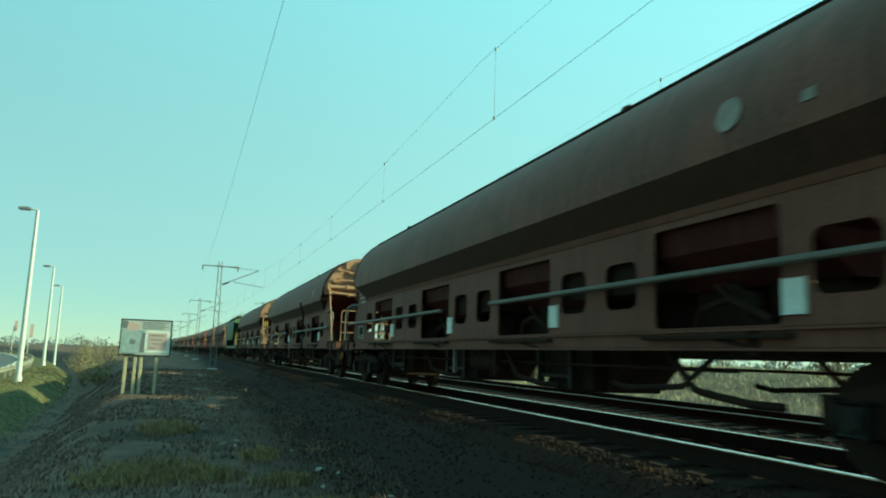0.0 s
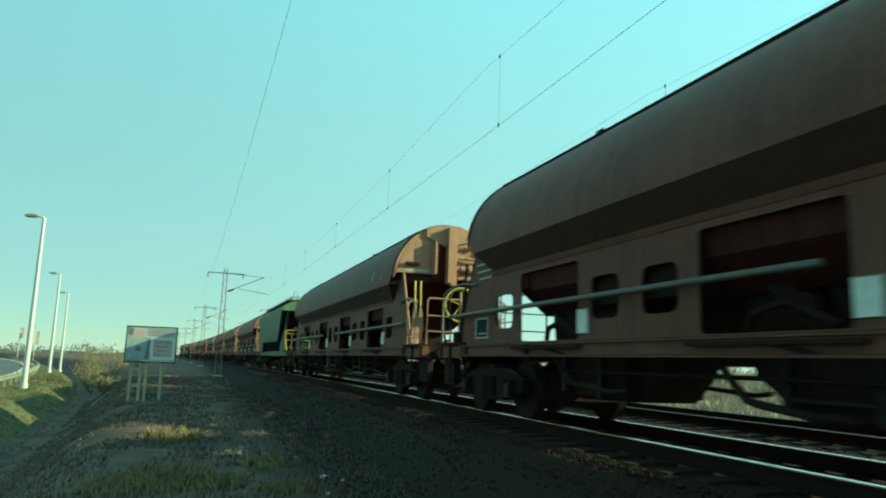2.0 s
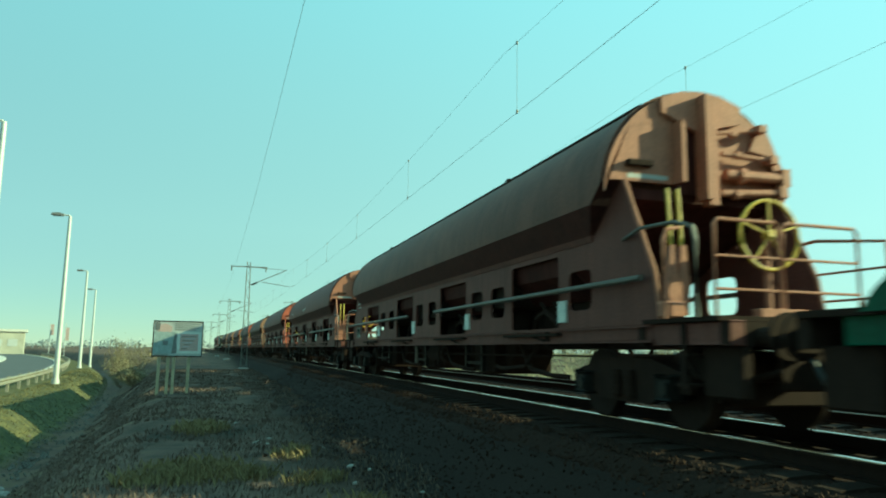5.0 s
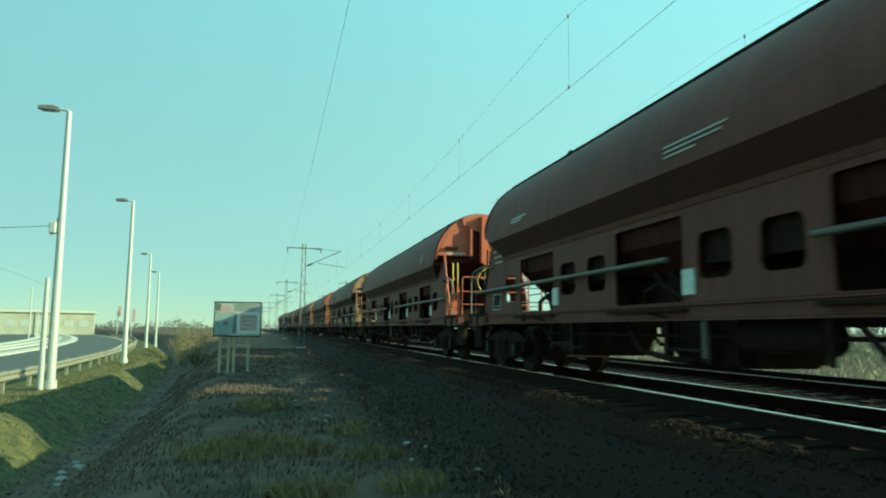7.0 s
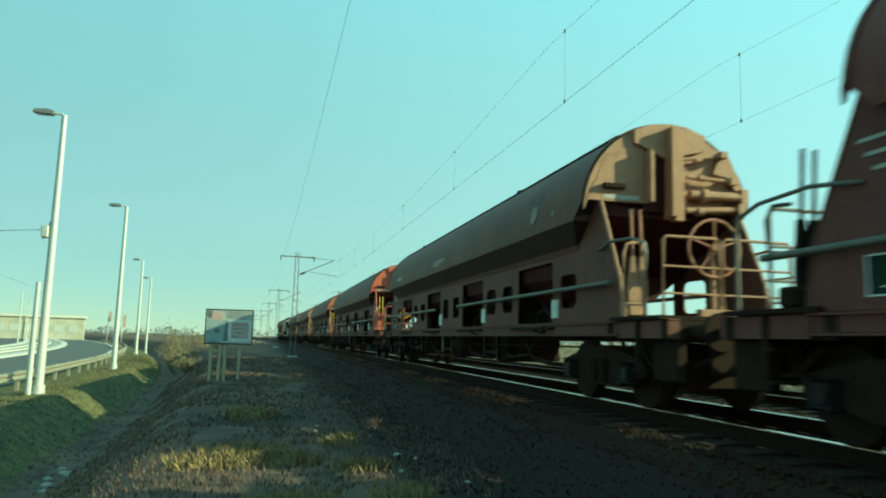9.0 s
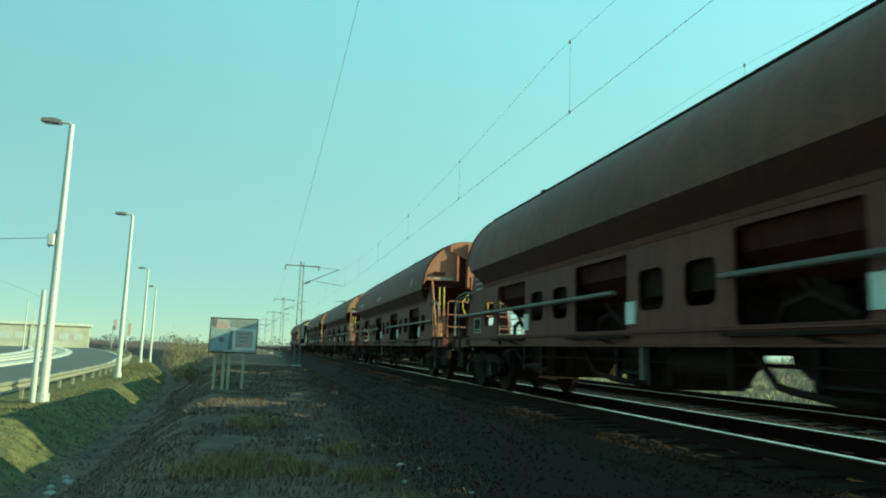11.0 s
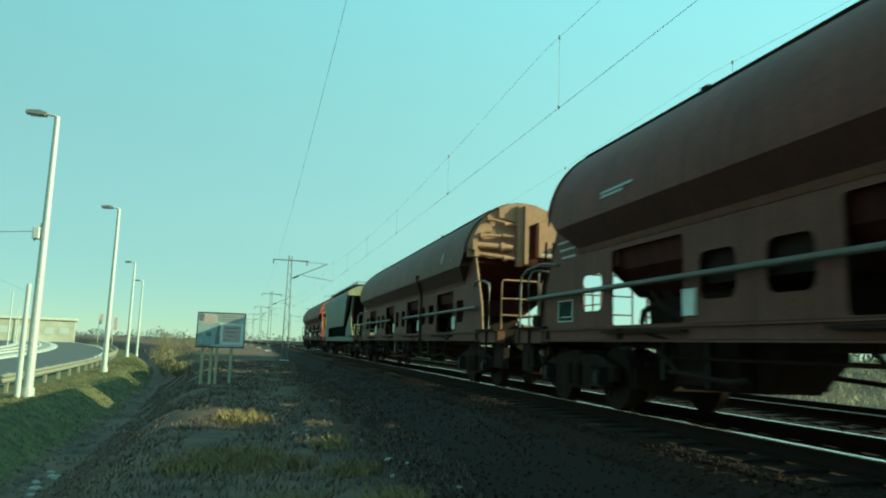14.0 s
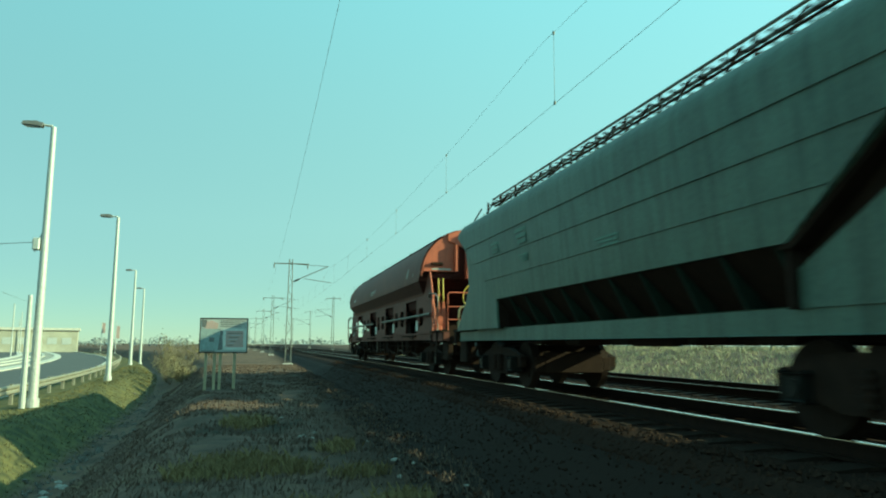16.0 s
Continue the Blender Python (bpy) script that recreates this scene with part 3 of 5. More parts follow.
        prism(bm, [(x - 0.03, 2.1), (x + 0.03, 2.1), (x + 0.075, 1.66), (x + 0.05, 1.3), (x - 0.06, 1.3), (x - 0.075, 1.62)], "y", Y(0.92), Y(0.99))
        fit_part("lever_base", bm, (accent or end) if way < 0 else M_DARK, w)
    bm = B()
    box(bm, -1.30, -1.04, min(Y(0.88), Y(1.10)), max(Y(0.88), Y(1.10)), 1.25, 1.45, 0.03)
    fit_part("valve_box", bm, (accent or end) if way < 0 else M_DARK, w)
    bm = B()
    path_tube(bm, [(-1.34, Y(1.12), 1.25), (-1.36, Y(1.14), 2.1), (-1.30, Y(1.12), 2.25), (-1.1, Y(1.1), 2.28)], 0.022, 8)
    fit_part("grab_rail", bm, end if way < 0 else M_PIPE, w)


def platform(w, y, way, end, wheel, yellow):
    """End platform with its railings, ladder step and, at one end, the hand wheel."""
    def Y(d):
        return y + way * d
    bm = B()
    box(bm, -1.30, 1.30, min(Y(0.6), Y(1.95)), max(Y(0.6), Y(1.95)), 1.2, 1.25)
    part("platform_deck", bm, M_DARK, w)
    # near-end rails take the raised sunlit tone, far-end rails stay grey
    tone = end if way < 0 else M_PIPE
    for x0, x1, d in ((-1.0, -0.16, 1.55), (-0.10, 0.95, 1.55)):
        bm = B()
        path_tube(bm, [(x0, Y(d), 1.24), (x0, Y(d), 2.26), (x0 + 0.04, Y(d), 2.32), (x1 - 0.04, Y(d), 2.32), (x1, Y(d), 2.26), (x1, Y(d), 1.24)], 0.021, 8)
        part("railing", bm, tone, w)
        bm = B()
        for z in (1.92, 1.56):
            tube(bm, (x0, Y(d), z), (x1, Y(d), z), 0.016, 6)
        part("railing_bar", bm, tone, w)
    bm = B()
    path_tube(bm, [(-1.22, Y(0.1), 2.28), (-1.30, Y(0.6), 2.34), (-1.32, Y(1.3), 2.30), (-1.32, Y(1.62), 2.20), (-1.32, Y(1.66), 2.05), (-1.32, Y(1.66), 1.24)], 0.023, 8)
    part("side_rail", bm, M_PIPE, w)
    bm = B()
    path_tube(bm, [(1.22, Y(0.1), 2.28), (1.30, Y(0.6), 2.34), (1.32, Y(1.62), 2.20), (1.32, Y(1.66), 1.24)], 0.023, 8)
    for z in (1.9, 1.55):
        tube(bm, (1.32, Y(0.5), z), (1.32, Y(1.66), z), 0.016, 6)
    part("side_rail", bm, tone, w)
    bm = B()
    box(bm, -0.5, 0.95, min(Y(1.5), Y(1.64)), max(Y(1.5), Y(1.64)), 1.25, 1.36, 0.01)
    part("toe_board", bm, tone, w)
    # steps below the platform
    bm = B()
    for x in (-1.28, -0.95):
        box(bm, x, x + 0.03, min(Y(1.3), Y(1.36)), max(Y(1.3), Y(1.36)), 0.5, 1.2)
    for z in (0.52, 0.84):
        box(bm, -1.28, -0.92, min(Y(1.2), Y(1.42)), max(Y(1.2), Y(1.42)), z, z + 0.03)
    part("step", bm, M_DARK, w)
    if wheel:
        c = Vector((-0.10, Y(1.36), 2.22))
        hub = part("hand_wheel_stand", tube(B(), (-0.1, Y(1.3), 1.24), (-0.1, Y(1.3), 2.26), 0.04, 8), tone, w)
        bm = B()
        n = 28
        path = [(c.x + 0.40 * math.cos(2 * math.pi * k / n), c.y, c.z + 0.40 * math.sin(2 * math.pi * k / n)) for k in range(n + 1)]
        path_tube(bm, path, 0.022, 8)
        for k in range(5):
            a = 2 * math.pi * k / 5 + 0.3
            tube(bm, c, c + Vector((0.40 * math.cos(a), 0, 0.40 * math.sin(a))), 0.016, 6)
        tube(bm, c + Vector((0, -0.05, 0)), c + Vector((0, 0.05, 0)), 0.06, 10)
        part("hand_wheel", bm, yellow, w, "yellow spoked hand wheel")


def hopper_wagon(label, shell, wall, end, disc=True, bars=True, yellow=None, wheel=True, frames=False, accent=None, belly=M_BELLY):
    yellow = yellow or M_YELLOW
    w = thing("hopper_wagon", label, "wagon", group="wagons of the freight train")
    # round upper shell, closed along its flat bottom
    bm = B()
    shell_body(bm)
    part("shell", bm, shell, w, smooth=True)
    # rim hoops and the roof's long hinge edge
    for y in (0.0, SHELL - 0.06):
        bm = B()
        for k in range(26):
            a, b = (0.11 + (math.pi - 0.22) * (k + i) / 26 for i in (0, 1))
            q = [(r * math.cos(t), ROOF_C + r * math.sin(t)) for r, t in ((1.485, a), (1.485, b), (1.44, b), (1.44, a))]
            prism(bm, q, "y", y, y + 0.06)
        part("shell_rim", bm, shell, w)
    bm = B()
    tube(bm, (-0.80, 0.1, 4.145), (-0.80, SHELL - 0.1, 4.145), 0.03, 8)
    for k in range(2):
        box(bm, -0.86, -0.76, 4.6 + k * 10, 4.76 + k * 10, 4.11, 4.18)
    part("roof_edge", bm, M_DARK, w)
    # undercut belly, coloured darker than the shell to carry its downward-facing shade
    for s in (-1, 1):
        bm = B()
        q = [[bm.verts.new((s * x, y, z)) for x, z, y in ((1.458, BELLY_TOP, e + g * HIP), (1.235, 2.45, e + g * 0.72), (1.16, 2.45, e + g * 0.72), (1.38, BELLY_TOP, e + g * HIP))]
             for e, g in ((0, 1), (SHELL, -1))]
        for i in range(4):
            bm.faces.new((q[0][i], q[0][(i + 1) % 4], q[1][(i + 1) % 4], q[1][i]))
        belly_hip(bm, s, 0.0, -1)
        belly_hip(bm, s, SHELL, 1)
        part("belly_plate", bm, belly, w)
        bm = B()
        side_wall(bm, s * 1.20, s * 1.17)
        part("side_wall", bm, wall, w)
        bm = B()
        prism(bm, [(s * 1.165, 2.38), (s * 1.212, 2.37), (s * 1.240, 2.452), (s * 1.165, 2.452)], "y", 0.70, SHELL - 0.70)
        part("top_rail", bm, wall, w)
        bm = B()
        box(bm, s * 1.16, s * 1.27, -0.75, SHELL + 0.75, 0.99, 1.02, 0.006)
        box(bm, s * 1.16, s * 1.27, -0.75, SHELL + 0.75, 1.17, 1.20, 0.006)
        box(bm, s * 1.16, s * 1.23, -0.75, SHELL + 0.75, 1.02, 1.17)
        part("sole_bar", bm, wall, w)
        for a, b in ((-0.6, BAYS[1] + 1.95), (BAYS[2] + 0.2, SHELL + 1.3)):
            bm = B()
            tube(bm, (s * 1.30, a, 1.75), (s * 1.30, b, 1.75), 0.038, 10)
            for k in range(5):
                yk = a + 0.5 + (b - a - 1) * k / 4
                box(bm, s * 1.20, s * 1.31, yk - 0.03, yk + 0.03, 1.72, 1.78)
            part("side_pipe", bm, M_PIPE, w)
        for y in BAYS:
            bm = B()
            box(bm, s * 1.20, s * 1.225, y - 0.27, y - 0.02, 1.30, 1.61, 0.006)
            part("tag_plate", bm, M_PLATE, w)
            bm = B()
            box(bm, s * 1.05, s * 1.32, y - 0.15, y + DOOR + 0.1, 1.10, 1.14)
            tube(bm, (s * 1.24, y + 0.2, 1.0), (s * 1.30, y + 0.9, 1.13), 0.02, 6)
            part("door_step", bm, M_DARK, w)
            bm = B()
            path_tube(bm, [(s * 0.98, y + 0.35, 1.28), (s * 1.02, y + 0.85, 1.5), (s * 0.95, y + 1.35, 1.42), (s * 0.9, y + 1.5, 1.26)], 0.04, 7)
            tube(bm, (s * 0.9, y + 0.6, 1.22), (s * 0.98, y + 1.1, 1.66), 0.03, 7)
            part("door_linkage", bm, M_DARK, w)
    # funnels behind the doors; between them saddles, near-black to carry the shade inside
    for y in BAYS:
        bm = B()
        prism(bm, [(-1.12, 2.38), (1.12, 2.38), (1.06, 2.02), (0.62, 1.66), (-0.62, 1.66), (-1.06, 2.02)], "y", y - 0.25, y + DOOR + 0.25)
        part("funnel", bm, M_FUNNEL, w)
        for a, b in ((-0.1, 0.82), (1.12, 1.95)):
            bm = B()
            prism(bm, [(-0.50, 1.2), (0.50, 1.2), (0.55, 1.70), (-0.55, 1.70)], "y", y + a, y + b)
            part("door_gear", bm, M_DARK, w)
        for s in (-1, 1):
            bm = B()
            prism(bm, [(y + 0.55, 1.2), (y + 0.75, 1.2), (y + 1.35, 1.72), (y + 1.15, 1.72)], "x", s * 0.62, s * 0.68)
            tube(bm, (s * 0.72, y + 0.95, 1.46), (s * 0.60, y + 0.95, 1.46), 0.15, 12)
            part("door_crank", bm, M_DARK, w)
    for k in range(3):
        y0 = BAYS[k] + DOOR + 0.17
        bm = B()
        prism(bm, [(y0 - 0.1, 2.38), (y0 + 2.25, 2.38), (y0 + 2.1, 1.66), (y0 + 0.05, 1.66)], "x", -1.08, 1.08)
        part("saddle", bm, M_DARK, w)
        # boxes added between the doors to block sky seen through the body
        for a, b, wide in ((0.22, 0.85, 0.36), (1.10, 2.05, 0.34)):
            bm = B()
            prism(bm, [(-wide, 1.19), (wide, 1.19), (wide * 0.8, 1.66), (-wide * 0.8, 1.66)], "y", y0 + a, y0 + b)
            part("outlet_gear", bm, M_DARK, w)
        y1, y2 = BAYS[k] + 2.35, BAYS[k] + 3.48
        bm = B()
        prism(bm, [(y2, 1.2), (y2 + 2.8, 1.2), (y2 + 2.75, 0.84), (y2 + 2.05, 0.38), (y2 + 0.50, 0.42), (y2 + 0.05, 0.80)], "x", -0.42, 0.42)
        part("discharge_chute", bm, M_DARK, w)
        bm = B()
        tube(bm, (-0.75, y2 + 0.9, 0.62), (-0.75, y2 + 2.0, 0.62), 0.03, 6)
        box(bm, -0.80, -0.70, y2 + 0.9, y2 + 1.0, 0.45, 1.0)
        box(bm, -0.80, -0.70, y2 + 1.9, y2 + 2.0, 0.5, 1.0)
        part("chute_lever", bm, M_GREASE, w)
        for s in (-1, 1):
            part("stay_rod", path_tube(B(), [(s * 1.05, y1 - 0.55, 1.0), (s * 1.05, y1 - 0.98, 0.60), (s * 1.02, y1 - 1.10, 0.565), (s * 1.0, y1 - 1.7, 0.50), (s * 0.85, y1 - 2.0, 0.49)], 0.042, 7), M_DARK, w)
            part("hopper_gate", box(B(), s * 0.43, s * 0.62, y2 + 0.55, y2 + 1.9, 0.46, 1.15, 0.03), M_DARK, w)
    for y0, y1 in ((0.05, 1.35), (SHELL - 0.05, SHELL - 1.35)):
        bm = B()
        g = 1 if y1 > y0 else -1
        prism(bm, [(y0, 3.0), (y0 + g * 1.85, 2.78), (y0 + g * 1.85, 2.06), (y0 + g * 1.5, 2.06), (y0, 2.86)], "x", -1.15, 1.15)
        part("end_slope", bm, M_FUNNEL, w)
    # underframe: centre sill, cross beams, brake rigging
    bm = B()
    box(bm, -0.25, 0.25, -2.0, SHELL + 2.0, 0.92, 1.18)
    for y in (-1.98, -0.5, 2.1, SHELL - 2.1, SHELL + 0.5, SHELL + 1.92):
        box(bm, -1.25, 1.25, y - 0.07, y + 0.07, 0.95, 1.19)
    part("underframe", bm, M_DARK, w)
    for y0, y1 in ((-2.07, -0.72), (SHELL + 0.72, SHELL + 2.07)):
        for s in (-1, 1):
            bm = B()
            box(bm, s * 1.10, s * 1.24, y0, y1, 0.96, 1.19, 0.012)
            part("end_sill", bm, wall, w)
    for s in (-1, 1):
        for c, g in ((0, 1), (SHELL, -1)):
            bm = B()
            path_tube(bm, [(s * 1.08, c + g * 2.7, 1.0), (s * 1.08, c + g * 3.3, 0.62), (s * 1.08, c + g * 4.3, 0.56), (s * 1.08, c + g * 4.6, 0.6)], 0.035, 7)
            part("truss_rod", bm, M_DARK, w)
        bm = B()
        tube(bm, (s * 0.95, 2.6, 0.80), (s * 0.95, SHELL - 2.6, 0.80), 0.02, 6)
        part("brake_rod", bm, M_DARK, w)
    bm = B()
    tube(bm, (-0.85, 8.3, 0.80), (-0.85, 9.6, 0.80), 0.17, 14)
    part("air_tank", bm, M_DARK, w)
    for y in (7.95, 9.9):
        bm = B()
        box(bm, -1.22, -1.16, y, y + 0.06, 0.55, 1.0)
        part("hanger", bm, M_PIPE if y > 9 else M_DARK, w)
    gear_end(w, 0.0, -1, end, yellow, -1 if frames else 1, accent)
    # far end keeps the shell brown, without the near end's sunlit tone
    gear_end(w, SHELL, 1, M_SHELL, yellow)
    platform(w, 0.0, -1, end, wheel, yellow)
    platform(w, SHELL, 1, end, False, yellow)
    end_brakes(w, 0.0, -1)
    end_brakes(w, SHELL, 1)
    buffers(w, -2.07, -1)
    buffers(w, SHELL + 2.07, 1)
    # markings on the shell: bars for writing, a pale disc
    def on_shell(y0, y1, z, hgt, name, m, round_=False):
        a = math.asin((z - ROOF_C) / 1.468)
        x = -1.468 * math.cos(a)
        t = Matrix.Translation((x, 0, z)) @ Matrix.Rotation(-(math.pi / 2 - a) + math.pi / 2, 4, "Y")
        bm = B()
        if round_:
            bmesh.ops.create_cone(bm, cap_ends=True, segments=20, radius1=hgt, radius2=hgt, depth=0.006,
                                  matrix=Matrix.Translation((-0.0, (y0 + y1) / 2, 0)) @ Matrix.Rotation(math.pi / 2, 4, "Y"))
        else:
            box(bm, -0.003, 0.003, y0, y1, -hgt / 2, hgt / 2)
        bmesh.ops.transform(bm, matrix=t, verts=bm.verts)
        part(name, bm, m, w)
    if disc:
        on_shell(1.95, 2.25, 3.16, 0.165, "painted_disc", M_DISC, True)
        on_shell(1.10, 1.23, 3.04, 0.10, "painted_mark", M_DISC)
    if bars:
        for k, (a, b) in enumerate(((9.0, 10.3), (9.1, 10.3), (9.6, 10.3))):
            on_shell(a, b, 3.10 - 0.065 * k, 0.026, "writing_bar", M_WHITE)
        for k in range(2):
            on_shell(15.4 + 0.25 * k, 16.3, 3.08 - 0.06 * k, 0.04, "writing_bar", M_WHITE)
    for k in range(3):
        bm = B()
        box(bm, -1.206, -1.2, SHELL - 0.55, SHELL + 0.15 - 0.08 * k, 2.62 - 0.13 * k, 2.655 - 0.13 * k)
        part("writing_bar", bm, M_WHITE, w)
    bm = B()
    box(bm, -1.206, -1.2, SHELL - 0.46, SHELL + 0.10, 1.32, 1.65)
    notice = part("notice_panel", bm, M_RIB, w, "dark green notice panel in a pale frame")
    bm = B()
    for y0, y1, z0, z1 in ((-0.47, 0.11, 1.31, 1.325), (-0.47, 0.11, 1.645, 1.66), (-0.47, -0.45, 1.325, 1.645), (0.09, 0.11, 1.325, 1.645), (-0.40, -0.05, 1.38, 1.395)):
        box(bm, -1.212, -1.206, SHELL + y0, SHELL + y1, z0, z1)
    part("panel_frame", bm, M_PLATE, notice)
    if frames:
        for y in (4.95, 5.2):
            part("ladder_rail", path_tube(B(), [(-1.33, y, 0.6), (-1.33, y, 2.4), (-1.50, y, 2.95)], 0.025, 6), M_DARK, w)
    sets = bogie(w, 0.22) + bogie(w, SHELL - 0.22)
    return w, sets


# ---------------------------------------------------------------- grain wagons
EAVE = 13.6


def grain_wagon(label, body, end, rails_tone, ladder):
    w = thing("grain_hopper_wagon", label, "wagon", group="wagons of the freight train")
    # straight-sided upper tank: eave from 0 to EAVE, lower edge shorter, roof rounded off
    roof = [(-1.52, 3.42), (-1.49, 3.56), (-1.38, 3.70), (-1.1, 3.86), (-0.6, 3.98), (0, 4.02), (0.6, 3.98), (1.1, 3.86), (1.38, 3.70), (1.49, 3.56), (1.52, 3.42)]
    bm = B()
    rows = []
    sect = [(-1.36, 1.80)] + roof + [(1.36, 1.80)]
    for y_low, y_top in ((2.45, 0.0), (EAVE - 2.45, EAVE)):
        row = []
        for x, z in sect:
            k = min(1.0, (z - 1.80) / (3.42 - 1.80))
            lift = max(0.0, z - 3.42) * (0.35 if y_top == 0.0 else -0.35)
            row.append(bm.verts.new((x, y_low + (y_top - y_low) * k + lift, z)))
        rows.append(row)
    n = len(sect)
    for i in range(n):
        bm.faces.new((rows[0][i], rows[0][(i + 1) % n], rows[1][(i + 1) % n], rows[1][i]))
    bm.faces.new(rows[0]), bm.faces.new(rows[1])
    part("tank", bm, body, w, smooth=True)
    # pale end cap of the roof
    for y, way in ((0.0, -1), (EAVE, 1)):
        bm = B()
        prism(bm, [(x * 0.995, z) for x, z in roof], "y", y + way * 0.01 - way * 0.2, y + way * 0.03)
        part("roof_end", bm, end, w)
        # end slope in near-black: its shade is put into the colour
        bm = B()
        prism(bm, [(y + way * 0.0, 3.40), (y + way * -0.15, 3.40), (y - way * 2.6, 1.75), (y - way * 2.4, 1.75)], "x", -1.34, 1.34)
        part("end_slope", bm, M_DARK, w)
        for s in (-1, 1):
            bm = B()
            if way > 0:
                prism(bm, [(y - way * a, b) for a, b in ((0.0, 3.40), (2.5, 1.82), (2.6, 1.2), (-0.62, 1.2), (-0.48, 1.36), (0.11, 1.81), (0.42, 2.23), (0.25, 2.8))], "x", s * 1.36, s * 1.32)
            else:
                prism(bm, [(y - way * a, b) for a, b in ((-0.15, 3.38), (0.05, 3.38), (0.65, 2.55), (1.75, 1.95), (2.6, 1.5), (2.6, 1.2), (-0.62, 1.2), (-0.48, 1.36), (0.11, 1.81), (0.30, 2.23), (0.17, 2.75), (-0.06, 3.2))],
                      "x", s * 1.22, s * 1.18)
            part("end_gusset", bm, body, w)
            # dark plate added to stop sky showing through the end
            bm = B()
            prism(bm, [(y - way * a, b) for a, b in ((0.0, 3.39), (2.5, 1.76), (2.6, 1.2), (0.4, 1.2), (0.3, 2.2), (0.15, 2.7))], "x", s * 1.12, s * 1.09)
            part("blocking_web", bm, M_DARK, w)
            bm = B()
            path_tube(bm, [(s * 1.20, y - way * 0.25, 2.5), (s * 1.20, y - way * 0.30, 2.23), (s * 1.20, y - way * 0.11, 1.81), (s * 1.20, y + way * 0.48, 1.36), (s * 1.20, y + way * 0.62, 1.22)], 0.03, 6)
            part("gusset_edge", bm, rails_tone, w)
    for s in (-1, 1):
        for z in (2.24, 2.68, 3.10):
            k = (z - 1.80) / 1.62
            x = s * (1.36 + 0.16 * k + 0.004)
            bm = B()
            box(bm, x - 0.012, x + 0.012, 2.45 * (1 - k) + 0.05, EAVE - 2.45 * (1 - k) - 0.05, z - 0.012, z + 0.012)
            part("seam", bm, body, w)
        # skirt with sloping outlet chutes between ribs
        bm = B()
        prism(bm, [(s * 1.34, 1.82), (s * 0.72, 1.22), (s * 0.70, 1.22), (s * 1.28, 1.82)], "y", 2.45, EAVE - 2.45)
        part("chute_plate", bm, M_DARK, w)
        # dark plates added to stop sky showing past the chutes
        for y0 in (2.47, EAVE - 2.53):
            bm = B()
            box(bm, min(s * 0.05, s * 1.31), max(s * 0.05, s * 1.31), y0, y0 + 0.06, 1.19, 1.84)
            part("blocking_plate", bm, M_DARK, w)
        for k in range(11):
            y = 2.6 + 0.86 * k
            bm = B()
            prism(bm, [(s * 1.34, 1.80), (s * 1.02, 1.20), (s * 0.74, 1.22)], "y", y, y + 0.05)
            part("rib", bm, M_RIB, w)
        bm = B()
        box(bm, s * 1.12, s * 1.20, -0.9, EAVE + 0.9, 0.95, 1.22, 0.012)
        part("sole_bar", bm, body, w)
        for k, (y0, z0, ln, hh) in enumerate(((10.6, 2.9, 0.5, 0.26), (9.0, 2.95, 0.6, 0.34), (9.0, 2.5, 0.5, 0.16), (5.6, 2.35, 0.7, 0.18))):
            kk = (z0 - 1.80) / 1.62
            x = s * (1.36 + 0.16 * kk + 0.006)
            bm = B()
            for q in range(3):
                box(bm, x - 0.004, x + 0.004, y0, y0 + ln * (1 - 0.15 * q), z0 - q * hh / 3, z0 - q * hh / 3 + hh / 5)
            part("faded_writing", bm, M_FADED, w)
    # roof walk with railing
    bm = B()
    for s in (-1, 1):
        tube(bm, (s * 0.95, 0.3, 4.03), (s * 0.95, EAVE - 1.2, 4.03), 0.02, 6)
    for k in range(46):
        box(bm, -1.16, 1.16, 0.35 + k * 0.265, 0.40 + k * 0.265, 4.03, 4.045)
    part("roof_grating", bm, M_DARK, w)
    for s in (-1, 1):
        for k in range(14):
            y = 0.3 + k * 0.96
            bm = B()
            tube(bm, (s * 1.0, y, 3.88), (s * 1.0, y, 4.19), 0.022, 6)
            tube(bm, (s * 1.16, y, 4.03), (s * 1.30, y + 0.12, 3.76), 0.018, 5)
            part("rail_post", bm, M_DARK, w)
        bm = B()
        tube(bm, (s * 1.0, 0.3, 4.19), (s * 1.0, EAVE - 1.2, 4.19), 0.022, 6)
        tube(bm, (s * 1.0, 0.3, 4.06), (s * 1.0, EAVE - 1.2, 4.06), 0.026, 6)
        part("roof_railing", bm, M_PIPE, w)
    bm = B()
    tube(bm, (-1.0, 0.3, 4.19), (1.0, 0.3, 4.19), 0.022, 6)
    tube(bm, (-1.0, 0.3, 4.06), (1.0, 0.3, 4.06), 0.022, 6)
    part("roof_railing", bm, M_PIPE, w)
    if ladder:
        bm = B()
        for x in (-0.25, 0.15):
            path_tube(bm, [(x, -0.75, 1.25), (x, -0.2, 3.3), (x, -0.1, 3.9), (x, 0.2, 4.25)], 0.022, 6)
        for k in range(9):
            tube(bm, (-0.25, -0.72 + 0.06 * k, 1.5 + 0.24 * k), (0.15, -0.72 + 0.06 * k, 1.5 + 0.24 * k), 0.014, 6)
        part("ladder", bm, body, w)
        for x in (-0.75, 0.75):
            bm = B()
            path_tube(bm, [(x - 0.1, 0.4, 4.1), (x - 0.1, 0.4, 4.5), (x + 0.1, 0.4, 4.5), (x + 0.1, 0.4, 4.1)], 0.018, 6)
            part("grab_hoop", bm, M_PIPE, w)
